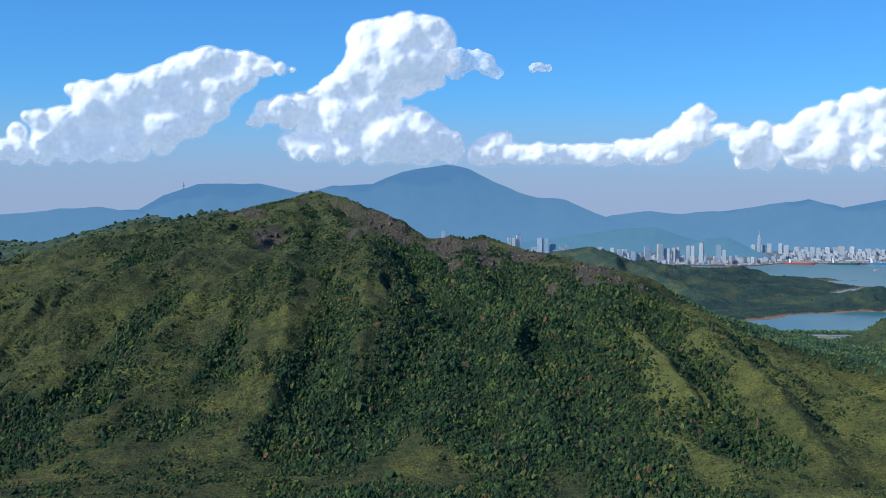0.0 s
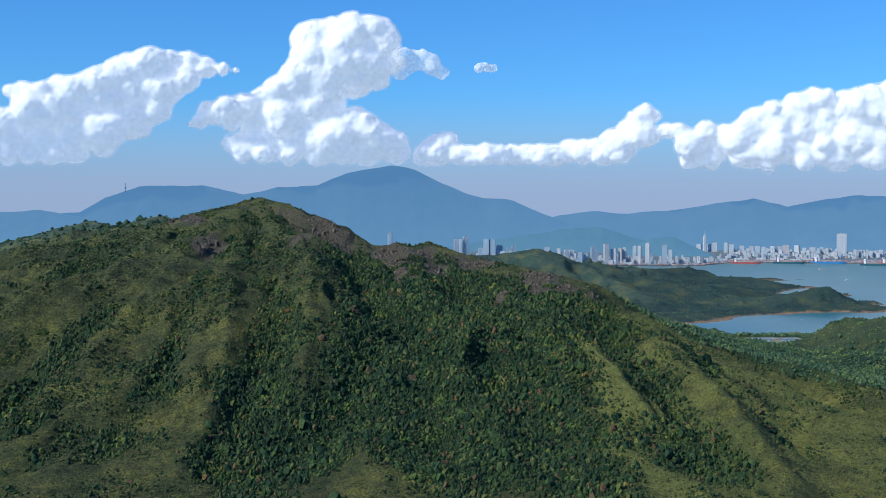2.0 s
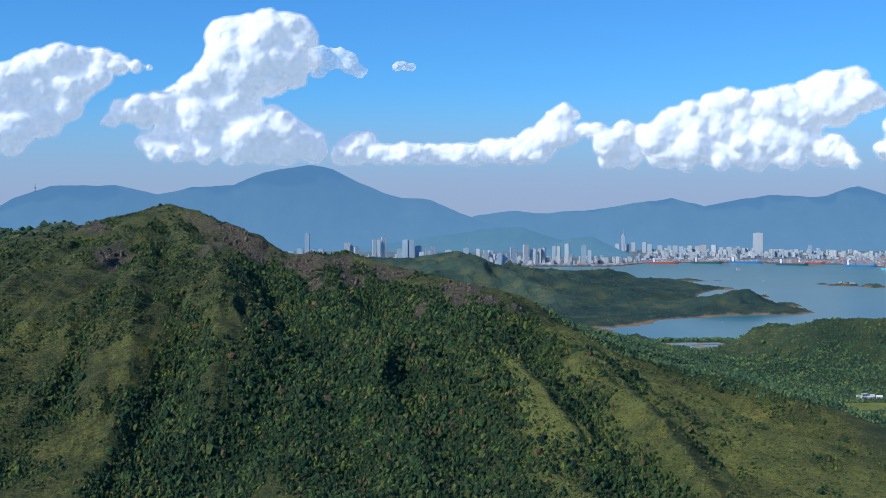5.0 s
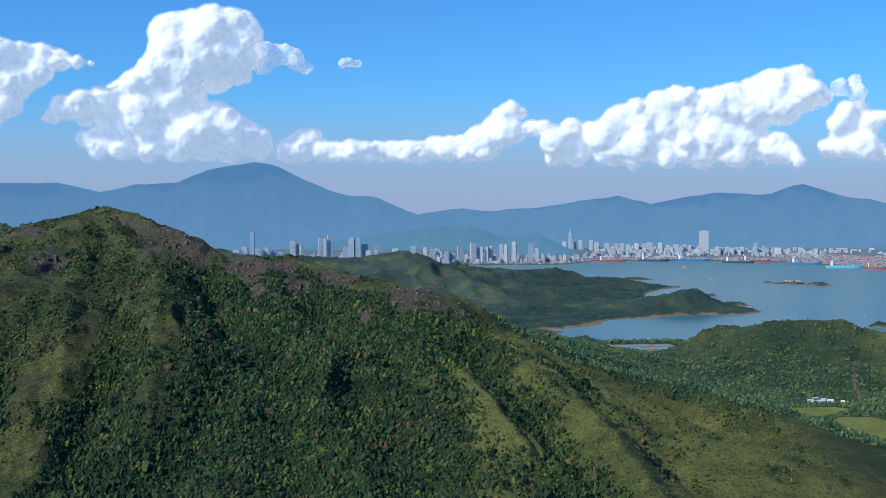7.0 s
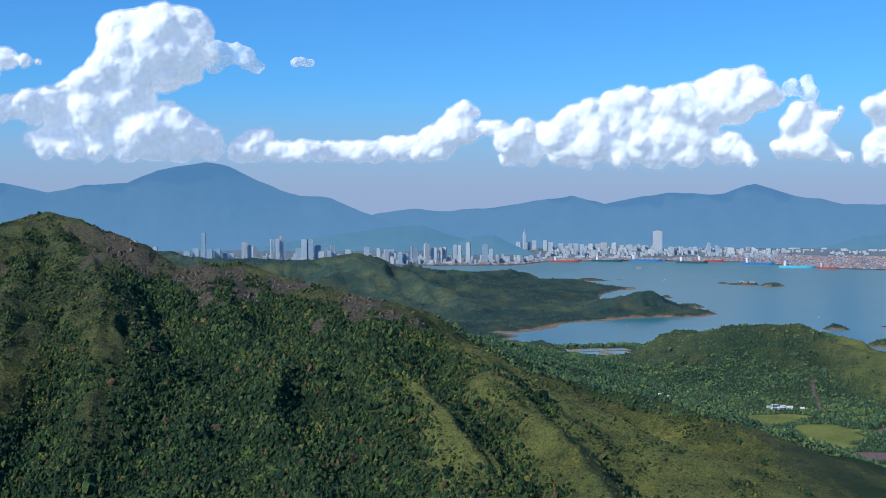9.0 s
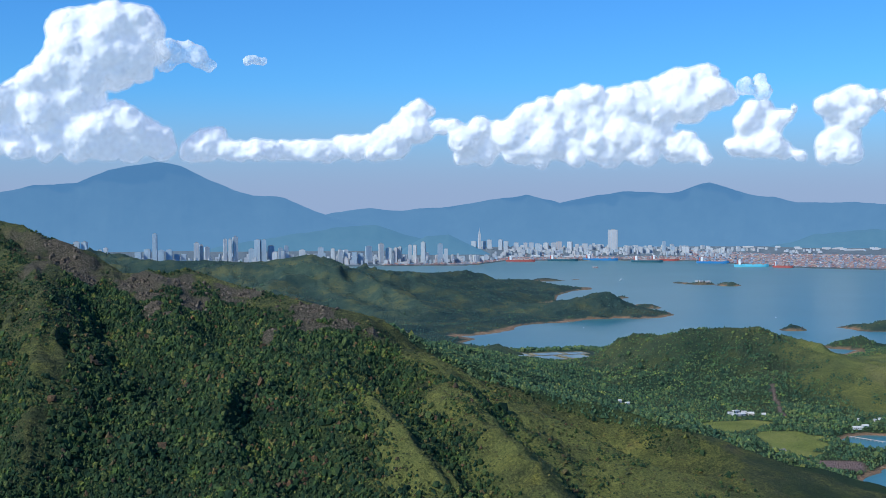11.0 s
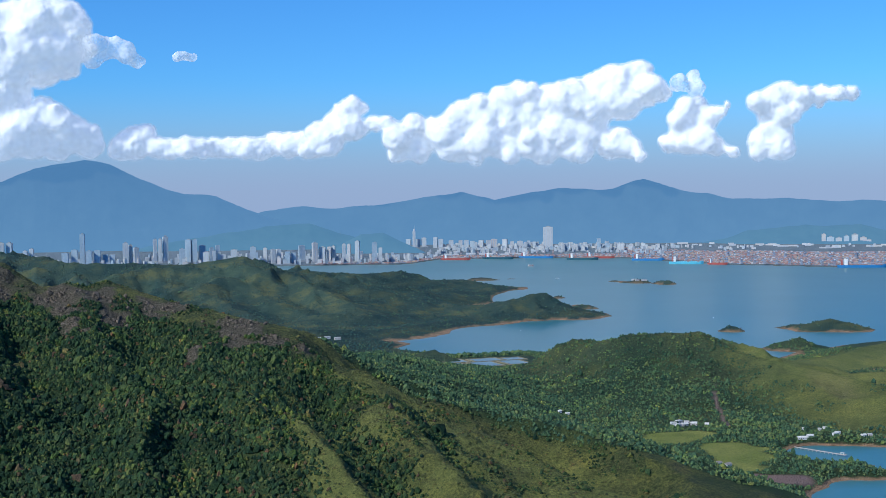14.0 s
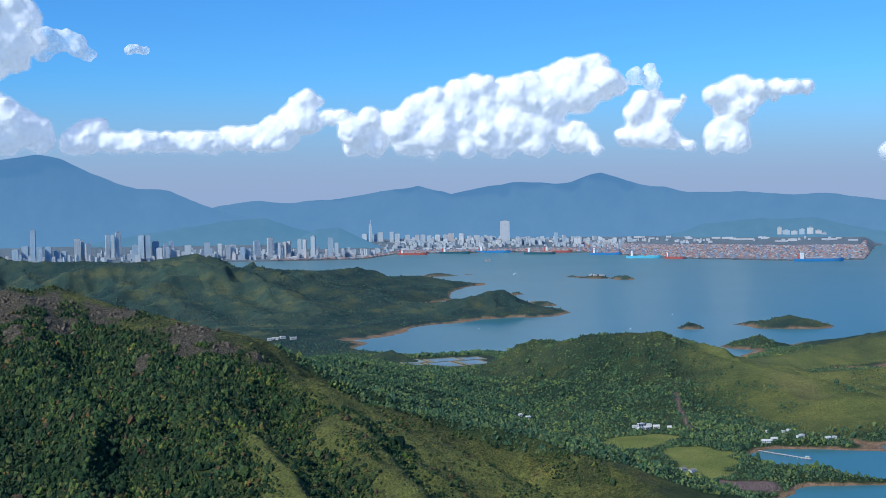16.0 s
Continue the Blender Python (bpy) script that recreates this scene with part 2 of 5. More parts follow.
def ridges(x, y, pts, height, back=0.0):
    """The highest of the slopes that fall away from each stretch of a crest line, the distance to it, and how far behind it a place lies."""
    best, near, hind, falls = np.full(x.shape, -1e9), np.full(x.shape, 1e9), np.zeros(x.shape), []
    for a, b_ in zip(pts[:-1], pts[1:]):
        d, z = along(x, y, [a, b_])
        behind = np.clip(((b_[0] - a[0]) * (y - a[1]) - (b_[1] - a[1]) * (x - a[0])) / (math.hypot(b_[0] - a[0], b_[1] - a[1]) * 30), 0, 1)
        hind = np.where(d < near, behind, hind)
        near = np.minimum(near, d)
        falls.append((d, z))
    hind = hind * np.clip((y - 985) / 45, 0, 1)
    for d, z in falls:
        best = np.maximum(best, height(d * (1 + back * hind), z))
    return best, near, hind


def close_to(x, y, pts, reach):
    """Which places lie in the box round a line, widened by that reach."""
    px, py = [p[0] for p in pts], [p[1] for p in pts]
    return (x > min(px) - reach) & (x < max(px) + reach) & (y > min(py) - reach) & (y < max(py) + reach)


def swell(x, y, lines):
    """Sharp-backed welts along lines with a height and a half width."""
    out = np.zeros(x.shape)
    for pts, high, wide in lines:
        k = close_to(x, y, pts, 4 * wide)
        if k.any():
            u = along(x[k], y[k], pts)[0] / wide
            rise_by = np.clip(np.hypot(x[k] - pts[0][0], y[k] - pts[0][1]) / 60, 0, 1)
            out[k] += high * rise_by * np.exp(-u * u / (0.35 + 0.9 * u))
    return out


# the near mountain: its crest, from the far shoulder over the summit down to the valley
CREST = [(-900, 2460, 101), (-683, 2241, 99), (-625, 2171, 100), (-542, 2033, 118), (-469, 1911, 129), (-427, 1848, 138), (-386, 1785, 147), (-346, 1701, 142), (-310, 1624, 144), (-277, 1553, 150),
         (-241, 1474, 155), (-216, 1413, 149), (-190, 1354, 156), (-166, 1301, 160), (-146, 1264, 162), (-130, 1236, 166), (-123, 1225, 170), (-112, 1211, 172), (-93, 1197, 167), (-72, 1185, 157),
         (-53, 1175, 152.5), (-34, 1165, 140.5), (-14, 1157, 129.5), (2, 1153, 127.5), (18, 1150, 129.5), (34, 1147, 133.5), (46, 1141, 130), (60, 1130, 125.5), (78, 1103, 120), (100, 1068, 116.5),
         (120, 1046, 112.5), (142, 1030, 108), (154, 1020, 103), (161, 1010, 95), (170, 998, 84), (186, 988, 74), (210, 979, 63), (235, 967, 55), (257, 952, 45), (282, 920, 30), (308, 860, 15)]
# the wooded ridge behind its shoulder
REAR = [(165, 1045, 98), (178, 1090, 86), (196, 1150, 77), (222, 1230, 65), (255, 1300, 57), (290, 1380, 44), (318, 1425, 31), (340, 1440, 21), (365, 1450, 11), (390, 1465, 4)]
# spurs that run down its face
SPURS = [
    ([(-117, 1035), (-105, 900), (-100, 828), (-103, 784), (-112, 732)], 11, 15),
    ([(-154, 1035), (-166, 953), (-186, 895), (-196, 841), (-215, 770)], 11, 15),
    ([(-171, 1060), (-201, 988), (-252, 961), (-290, 940), (-350, 910)], 15, 17),
    ([(-240, 1320), (-300, 1285), (-370, 1230), (-450, 1180)], 14, 36),
    ([(-250, 1150), (-300, 1080), (-350, 1030), (-420, 990)], 12, 26),
    ([(-69, 1125), (-59, 990), (-50, 897), (-51, 850), (-63, 782)], 10, 14),
    ([(-73, 780), (-46, 774), (-16, 754), (2, 680)], 9, 16),
    ([(7, 1081), (27, 971), (43, 894), (53, 801), (60, 740)], 5, 13),
    ([(104, 1010), (119, 865), (134, 800), (151, 750)], 8, 11),
    ([(158, 903), (179, 820), (197, 756), (212, 701)], 8, 12),
    ([(79, 1050), (89, 933), (97, 832), (113, 775)], 7, 10),
    ([(-150, 800), (-165, 760), (-190, 710)], 7, 14),
]
# gullies that cut it, full of trees
CLEFTS = [
    ([(-118, 1170), (-103, 1032), (-85, 970), (-74, 897), (-79, 840), (-85, 783), (-95, 746)], 13, 15),
    ([(-32, 1090), (-16, 996), (2, 923), (20, 874), (22, 802), (27, 748)], 11, 16),
    ([(44, 1104), (49, 975), (64, 921), (79, 869), (80, 800), (90, 749)], 2.5, 18),
    ([(-172, 1017), (-186, 943), (-215, 880), (-235, 830), (-245, 789)], 10, 14),
    ([(-129, 977), (-134, 917), (-140, 860), (-148, 816), (-160, 761)], 10, 12),
    ([(140, 960), (150, 853), (166, 777), (175, 717)], 9, 11),
    ([(-247, 1059), (-276, 1007), (-310, 984), (-360, 960)], 12, 16),
    ([(108, 900), (112, 830), (130, 760)], 6, 8),
    ([(182, 900), (205, 830), (225, 770)], 8, 10),
    ([(-10, 860), (-25, 810), (-35, 760)], 7, 11),
]
# wooded low hills, capes and islands: crest line with heights, and reach on either side
HILLS = [
    ([(-500, 2750, 95), (-111, 2700, 98), (-20, 2580, 79), (100, 2520, 77), (180, 2500, 77)], 560),
    ([(180, 2500, 72), (298, 2500, 87), (376, 2450, 66), (440, 2380, 36)], 430),
    ([(376, 2560, 60), (512, 2650, 43), (598, 2700, 45), (641, 2660, 28), (740, 2750, 22), (780, 2770, 10)], 165),
    ([(420, 2380, 34), (540, 2270, 16), (600, 2190, 18), (639, 2160, 26), (704, 2170, 37), (735, 2150, 20), (744, 2105, 3)], 92),
    ([(298, 2500, 86), (340, 2380, 64), (380, 2250, 42), (405, 2130, 22)], 135),
    ([(300, 1950, 14), (400, 1960, 9), (470, 2020, 8), (540, 2080, 8)], 118),
    ([(376, 2450, 66), (450, 2330, 44), (530, 2240, 24)], 105),
    ([(100, 2520, 72), (150, 2370, 54), (205, 2220, 36), (250, 2080, 18)], 150),
    ([(-20, 2580, 74), (20, 2400, 56), (70, 2240, 36), (120, 2080, 20)], 150),
    ([(512, 2650, 43), (545, 2510, 30), (570, 2400, 14)], 105),
    ([(-111, 2700, 98), (-130, 2480, 70), (-100, 2300, 46)], 170),
    ([(840, 3030, 7), (930, 3035, 5)], 40),
    ([(826, 2490, 9), (842, 2490, 8)], 32),
    ([(802, 2262, 9), (818, 2258, 8)], 28),
    ([(1105, 2860, 5), (1125, 2840, 11), (1160, 2780, 5), (1176, 2750, 10)], 36),
    ([(866, 1852, 10), (872, 1849, 9)], 26),
    ([(960, 1880, 3), (980, 1830, 9), (1002, 1830, 15), (1018, 1815, 12)], 62),
    ([(832, 1640, 9), (849, 1632, 14), (858, 1622, 9)], 48),
    ([(478, 1468, 32), (490, 1448, 45), (517, 1430, 42)], 88),
    ([(517, 1430, 42), (535, 1400, 51), (594, 1380, 55), (640, 1375, 23), (690, 1390, 4)], 190),
    ([(600, 1380, 50), (640, 1300, 34), (655, 1240, 30), (680, 1160, 18), (720, 1110, 12)], 150),
    ([(715, 1430, 1), (775, 1465, 8), (853, 1500, 16), (966, 1550, 22), (1150, 1600, 34)], 130),
    ([(720, 1330, 14), (800, 1300, 20), (950, 1250, 30)], 170),
    ([(380, 1645, 13), (396, 1640, 17), (408, 1630, 12)], 42),
]
VALLEY = [(120, 1500), (330, 1300), (400, 1200), (470, 1120), (440, 1040), (400, 960), (360, 860)]
LAGOONS = [([(440, 1790), (500, 1875), (545, 1930)], 54), ([(456, 1756), (620, 1770)], 50), ([(590, 1950), (760, 1962), (1000, 1960)], 90), ([(480, 1800), (620, 1880)], 60), ([(668, 2312), (740, 2370), (900, 2430)], 62), ([(762, 2430), (800, 2560), (860, 2660)], 54),
           ([(541, 1050), (590, 1025)], 28), ([(528, 1022), (600, 995)], 16), ([(505, 938), (545, 925), (640, 915)], 24), ([(492, 905), (560, 850)], 42), ([(560, 985), (650, 980)], 22)]
FACE_D = np.array([0, 75, 160, 240, 320, 380, 430, 520, 700, 900])
FACE_F = np.array([0, 0.15, 0.31, 0.46, 0.68, 0.83, 0.93, 1.0, 1.05, 1.1])


def gullies(x, y):
    """Ribs and gullies that fan out from the summit: 1 on the ribs, -1 in the gullies."""
    phi = np.arctan2(x + 60, 1520 - y)
    rad = np.hypot(x + 60, 1520 - y)
    bend = 46 * fbm(x, y, 150, 4, 77)
    return 0.48 * fbm(phi * 560 + bend, rad * 0.24, 60, 3, 21, True) + 0.42 * fbm(phi * 620 + 1.4 * bend, rad * 0.34, 31, 3, 23, True) + 0.14 * fbm(x, y, 62, 5, 25, True)


def crag_band(x, y):
    """Where the crest breaks off in crags."""
    reach = np.clip((x + 160) / 50, 0, 1) * np.clip((172 - x) / 25, 0, 1)
    return reach * np.clip(0.42 + 1.9 * fbm(x + 0.3 * y, y * 0.2, 40, 3, 13), 0, 1)


CRAGS = [(2, 1114, 11), (10, 1046, 8), (31, 1109, 10), (35, 1068, 8), (60, 1096, 9), (75, 1090, 8), (108, 1043, 9), (119, 1034, 8), (80, 995, 7), (110, 1014, 8), (132, 1009, 7), (146, 992, 6),
         (-142, 1078, 10), (-135, 1092, 9), (-54, 1155, 10), (-47, 1138, 9), (-38, 1116, 8), (-6, 1112, 9), (8, 1080, 8), (-174, 1180, 9), (-160, 1150, 7)]


def crag_depth(x, y):
    """How far below the crest line the crags begin."""
    return 12 + 7 * fbm(x, y, 38, 3, 31)


def face(d, z):
    return z * (1 - np.interp(d * np.sqrt(133 / np.maximum(z, 12)), FACE_D, FACE_F))


def terrain(x, y):
    """Height of the land over the sea: all of it, then the near mountain, valley and far hills alone."""
    wx, wy = x + 3 * fbm(x, y, 60, 3, 3), y + 3 * fbm(x, y, 60, 3, 8)
    near, d, hind = ridges(wx, wy, CREST, face, 1.6)
    near = np.minimum(near, along(wx, wy, CREST)[1] + 0.3 * d * (1 - 1.6 * hind) + (d / 14) ** 2)
    tail = ridges(wx, wy, CREST[-7:], face)[0] - 3
    near = np.maximum(near - 0.4 * np.maximum(0, x - 172 - 0.1 * (1000 - y)) * np.clip((1015 - y) / 40, 0, 1), np.minimum(tail, near))
    low = np.clip((d - 12) / 110, 0, 1) * (1 - 0.9 * hind)
    near = near + 13 * np.exp(-((x + 5) / 70) ** 2 - ((y - 885) / 70) ** 2)
    near = near + 9 * np.exp(-((x - 74) / 11) ** 2 - ((y - 872) / 30) ** 2) - 9 * np.exp(-((x - 185) / 14) ** 2 - ((y - 1022) / 22) ** 2) - 4 * np.exp(-((x + 10) / 16) ** 2 - ((y - 1168) / 12) ** 2)
    tame = np.clip(near / 30, 0.1, 1)
    near = near + 1.15 * swell(wx, wy, SPURS) * low * tame - 0.6 * swell(wx, wy, CLEFTS) * np.clip(d / 60, 0, 1) * tame
    near = near + low * (14.0 * gullies(x, y) - 3.0 + 2.4 * fbm(x, y, 34, 4, 36, True)) * np.clip(near / 45, 0.2, 1) + (0.3 + 0.7 * low) * 2.0 * fbm(x, y, 18, 3, 33)
    drop = crag_depth(x, y)
    near = near - 10 * crag_band(x, y) * (1 - hind) * np.clip((d - drop - 3 * fbm(x, y, 9, 2, 34)) / 8, 0, 1) * np.clip((130 - d) / 90, 0, 1)
    near = near + 3.4 * crag_band(x, y) * (1 - hind) * np.clip((drop + 34 - d) / 16, 0, 1) * np.clip(d / 8, 0, 1) * fbm(x, y, 11, 3, 35, True)
    rear = ridges(wx, wy, REAR, lambda q, z: z * (1 - q / 190) + 3 * np.clip(q / 30, 0, 1) * fbm(x, y, 45, 3, 37, True))[0]
    near = np.maximum(near, rear)
    fd, _ = along(x, y, FOOT)
    foot = 11 - 32 * np.clip((fd - 330) / 120, 0, 1) + 7 * fbm(x, y, 120, 4, 44, True)
    near = np.maximum(near, foot)
    open_by = np.maximum(0, along(x, y, MEADOW)[0] - 20)
    near = np.minimum(near, 2.4 + 0.25 * open_by + 0.004 * open_by ** 2)
    vd, _ = along(x, y, VALLEY)
    vd = np.minimum(vd, along(x, y, FLAT)[0] + 55)
    valley = 4.6 - 9 * np.clip((vd - 110) / 100, 0, 1) + 1.0 * fbm(x, y, 70, 3, 5)
    far = np.full(x.shape, -5.0)
    for pts, reach in HILLS:
        k = close_to(x, y, pts, reach * 1.15)
        if not k.any():
            continue
        hx, hy = x[k], y[k]
        wob = reach * 0.10
        fx, fy = hx + wob * fbm(hx, hy, reach * 0.7, 3, 40), hy + wob * fbm(hx, hy, reach * 0.7, 3, 50)
        bowl = 0.42 if reach > 400 else 0.22
        lump = 1 + (0.85 if reach > 220 else 0.45) * fbm(hx, hy, max(24, min(reach * 0.4, 125)), 5, 60, True)

        def slope(hd, hz):
            u = np.clip(hd / reach, 0, 1)
            return (hz * (1 + (lump - 1) * np.clip(u * 4, 0.1, 1)) + 5) * (1 - u) * (1 - bowl * np.sin(np.pi * u)) - 5

        far[k] = np.maximum(far[k], ridges(fx, fy, pts, slope)[0])
    for pts, wide in LAGOONS:
        k = close_to(x, y, pts, wide + 900)
        ld, _ = along(x[k], y[k], pts)
        shore = -3 + 5 * np.clip((ld - wide + 4 * fbm(x[k], y[k], 40, 3, 71)) / 12 + 0.6, 0, 200)
        valley[k], near[k], far[k] = np.minimum(valley[k], shore), np.minimum(near[k], shore), np.minimum(far[k], shore)
    sd, _ = along(x, y, SPIT)
    valley = np.maximum(valley, 4.0 - 0.36 * sd + 0.7 * fbm(x, y, 14, 3, 72))
    h = np.maximum(np.maximum(near, valley), far)
    inland = coast_side(x, y)
    h = np.where(inland > 0, np.maximum(h, np.minimum(inland * 0.5, rise(inland))), h)
    return h, near, valley, far, d


MEADOW = [(438, 978), (462, 958), (474, 1000), (478, 1060)]
FLAT = [(200, 1600), (250, 1900), (310, 1850), (335, 1740), (350, 1650), (440, 1605), (505, 1612)]
FOOT = [(-900, 1300), (-500, 950), (-200, 700), (60, 620), (230, 560)]
SPIT = [(478, 1000), (496, 992), (510, 984), (524, 978), (532, 966)]
def rise(back):
    """Height of the far town's ground, that distance behind the shore."""
    return 3.0 + 18.0 * np.clip((back - 45) / 560, 0, 1)


COAST = [(-2600, 4100), (-600, 3950), (300, 3850), (616, 3804), (842, 3767), (880, 3790), (1015, 3990), (1321, 3929), (1520, 3806), (1612, 3378), (1806, 3148), (1984, 3101), (2173, 3358), (2443, 3719), (2740, 3850), (3500, 2900)]


def coast_side(x, y):
    """How far a place lies inland of the far shore, by its bearing."""
    az = np.degrees(np.arctan2(x, y))
    pa = np.array([math.degrees(math.atan2(a, b_)) for a, b_ in COAST])
    pr = np.array([math.hypot(a, b_) for a, b_ in COAST])
    return np.hypot(x, y) - np.interp(az, pa, pr)


def even_steps(knots):
    """Values that go from knot to knot in the numbers of steps given."""
    out = [knots[0][0]]
    for (a, _), (b_, k) in zip(knots[:-1], knots[1:]):
        out += list(np.linspace(a, b_, k + 1)[1:])
    return np.array(out)


AZ = np.radians(even_steps([(-180, 0), (-60, 24), (-26, 34), (-21, 20), (40, 540), (48, 20), (80, 16), (180, 24)]))
RR = even_steps([(4, 0), (300, 6), (640, 10), (720, 14), (1260, 225), (1700, 100), (2300, 64), (3000, 54), (3600, 16), (4200, 20), (4900, 10)])


def mesh_from(name, verts, faces, mat, smooth=True):
    me = bpy.data.meshes.new(name)
    nv, nf, k = len(verts), len(faces), faces.shape[1]
    me.vertices.add(nv)
    me.vertices.foreach_set("co", np.ascontiguousarray(verts, dtype=np.float32).ravel())
    me.loops.add(nf * k)
    me.loops.foreach_set("vertex_index", np.ascontiguousarray(faces, dtype=np.int32).ravel())
    me.polygons.add(nf)
    me.polygons.foreach_set("loop_start", np.arange(0, nf * k, k, dtype=np.int32))
    me.update(calc_edges=True)
    me.polygons.foreach_set("use_smooth", np.full(nf, smooth))
    me.materials.append(mat)
    return me


def mask_layer(me, name, values):
    a = me.attributes.new(name, "FLOAT", "POINT")
    a.data.foreach_set("value", np.ascontiguousarray(values, dtype=np.float32))


A, R = np.meshgrid(AZ, RR, indexing="ij")
GX, GY = R * np.sin(A), R * np.cos(A)
H, NEAR, VAL, FARH, CD = terrain(GX.ravel(), GY.ravel())
na, nr = A.shape
idx = np.arange(na * nr).reshape(na, nr)
quads = np.stack([idx[:-1, :-1], idx[1:, :-1], idx[1:, 1:], idx[:-1, 1:]], -1).reshape(-1, 4)
xs, ys = GX.ravel(), GY.ravel()


def masks(x, y, h, near, valley, far, d):
    """Wood, rock, field, mud and sand, from the lie of the land; haze tint by distance; town."""
    hill = (near >= valley) & (near >= far)
    gully = gullies(x, y)
    spur, cleft = np.zeros_like(x), np.zeros_like(x)
    for out, lines, spread in ((spur, SPURS, 1.1), (cleft, CLEFTS, 1.25)):
        for pts, high, wide in lines:
            k = close_to(x, y, pts, 3 * wide)
            out[k] = np.maximum(out[k], np.exp(-(along(x[k], y[k], pts)[0] / (wide * spread)) ** 2))
    stand = fbm(x, y, 120, 4, 90)
    heart = np.exp(-((x - 45 + 0.12 * (950 - y)) / 82) ** 2) * np.clip((y - 690) / 60, 0, 1) * np.clip((1100 - y) / 40, 0, 1)
    w_hill = np.clip(0.52 + 0.8 * heart - 1.15 * gully - 0.5 * spur + 1.0 * cleft + 0.7 * stand + 0.7 * fbm(x, y, 30, 3, 92) + np.clip((x + 40) / 120, -0.62, 0.20) - 0.48 * np.clip((x - 104) / 50, 0, 1) * np.clip((1010 - y) / 70, 0, 1) + 0.28 * np.clip((-20 - x) / 60, 0, 1) * np.clip((900 - y) / 90, 0, 1), 0, 1) * np.clip((d - 12) / 45, 0.08, 1)
    w_low = np.clip(0.90 + 0.9 * stand - 0.35 * fbm(x, y, 125, 4, 60, True), 0, 1)
    w_hill = np.maximum(w_hill, np.clip((y - 1030 + 0.72 * (x - 160)) / 10, 0, 1) * np.clip((x - 158) / 6, 0, 1))
    wood_ = np.where(hill, w_hill, w_low)
    open_right = np.clip((x - 560 - 0.35 * np.maximum(0, y - 1240)) / 40, 0, 1) * np.clip((1560 - y) / 80, 0, 1) * np.clip((y - 1085) / 30, 0, 1)
    wood_ = wood_ * (1 - 0.9 * open_right * np.clip(0.65 + 1.5 * fbm(x, y, 70, 4, 17), 0, 1))
    drop = crag_depth(x, y)
    crag = np.clip((d - drop + 5) / 5, 0, 1) * np.clip((drop + 26 - d) / 14, 0, 1) * hill
    rock_ = np.clip(crag * crag_band(x, y) * (0.8 + 0.9 * fbm(x, y, 12, 3, 12)), 0, 0.9)
    fd = np.minimum(along(x, y, [(440, 1112), (468, 1126)])[0] - 14, along(x, y, [(474, 1068), (464, 1030), (446, 1002)])[0] - 17)
    fd = np.minimum(fd, along(x, y, [(408, 1176), (416, 1146)])[0] - 2)
    field_ = np.clip((3 + 15 * fbm(x, y, 24, 4, 14) - fd) / 4, 0, 1) * (h < 12) * (h > 0.4)
    field_ = np.maximum(field_, 0.5 * open_right * (h > 2.5) * np.clip(0.9 + 0.8 * fbm(x, y, 60, 3, 27), 0, 1))
    field_ = np.maximum(field_, 0.5 * hill * np.clip((x - 84) / 40, 0, 1) * np.clip((345 - x) / 40, 0, 1) * np.clip((980 - y) / 60, 0, 1) * np.clip(gully * 1.6 + 0.35 + 0.8 * fbm(x, y, 24, 3, 29), 0, 1))
    mud_ = np.clip((15 + 6 * fbm(x, y, 25, 3, 15) - along(x, y, [(440, 970), (462, 955)])[0]) / 5, 0, 1) * (h < 8)
    mud_ = np.maximum(mud_, 0.9 * np.clip(1.9 + fbm(x, y, 9, 2, 18) - along(x, y, [(560, 1276), (545, 1243), (534, 1205), (520, 1176), (512, 1150)])[0], 0, 1))
    scar = np.clip((9 + 4 * fbm(x, y, 16, 3, 19) - along(x, y, [(-66, 1130), (-72, 1085)])[0]) / 4, 0, 1)
    for cx, cy, size in CRAGS:
        k = close_to(x, y, [(cx, cy)], 2.5 * size)
        rock_[k] = np.maximum(rock_[k], 0.9 * np.clip((size * (1.35 + 1.1 * fbm(x[k], y[k], 11, 3, 39)) - np.hypot(x[k] - cx, 0.6 * (y[k] - cy))) / 3, 0, 1))
    slab = np.clip((20 + 9 * fbm(x, y, 26, 3, 20) - along(x, y, [(650, 1245), (645, 1195)])[0]) / 8, 0, 1)
    rock_ = np.maximum(rock_, np.maximum(0.8 * scar, 0.7 * slab))
    sand_ = np.clip((1.7 - h + 1.0 * fbm(x, y, 18, 3, 16)) / 0.7, 0, 1)
    haze_tint_ = np.clip((y - 950 - 0.15 * x) / 1000, 0, 1)
    town_ = np.clip(coast_side(x, y) / 10, 0, 1) * (y > 2400)
    return wood_ * (1 - field_) * (1 - sand_), rock_, field_, mud_, sand_ * (1 - town_), haze_tint_, town_


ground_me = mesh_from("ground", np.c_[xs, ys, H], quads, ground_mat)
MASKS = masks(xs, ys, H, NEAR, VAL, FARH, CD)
for key, v in zip(("wood", "rock", "field", "mud", "sand", "haze_tint", "town"), MASKS):
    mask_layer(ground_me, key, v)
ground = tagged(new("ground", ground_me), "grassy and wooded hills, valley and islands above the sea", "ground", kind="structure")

# sea
ring = np.linspace(0, 2 * math.pi, 97)[:-1]
sv = [(0, 0, 0)] + [(4920 * math.cos(t), 4920 * math.sin(t), 0) for t in ring]
sf = np.array([(0, 1 + k, 1 + (k + 1) % 96) for k in range(96)])
water = tagged(new("water", mesh_from("water", np.array(sv), sf, water_mat)), "calm blue-grey sea with a faint sheen", "water", kind="structure")

# ---------------------------------------------------------------- far ranges


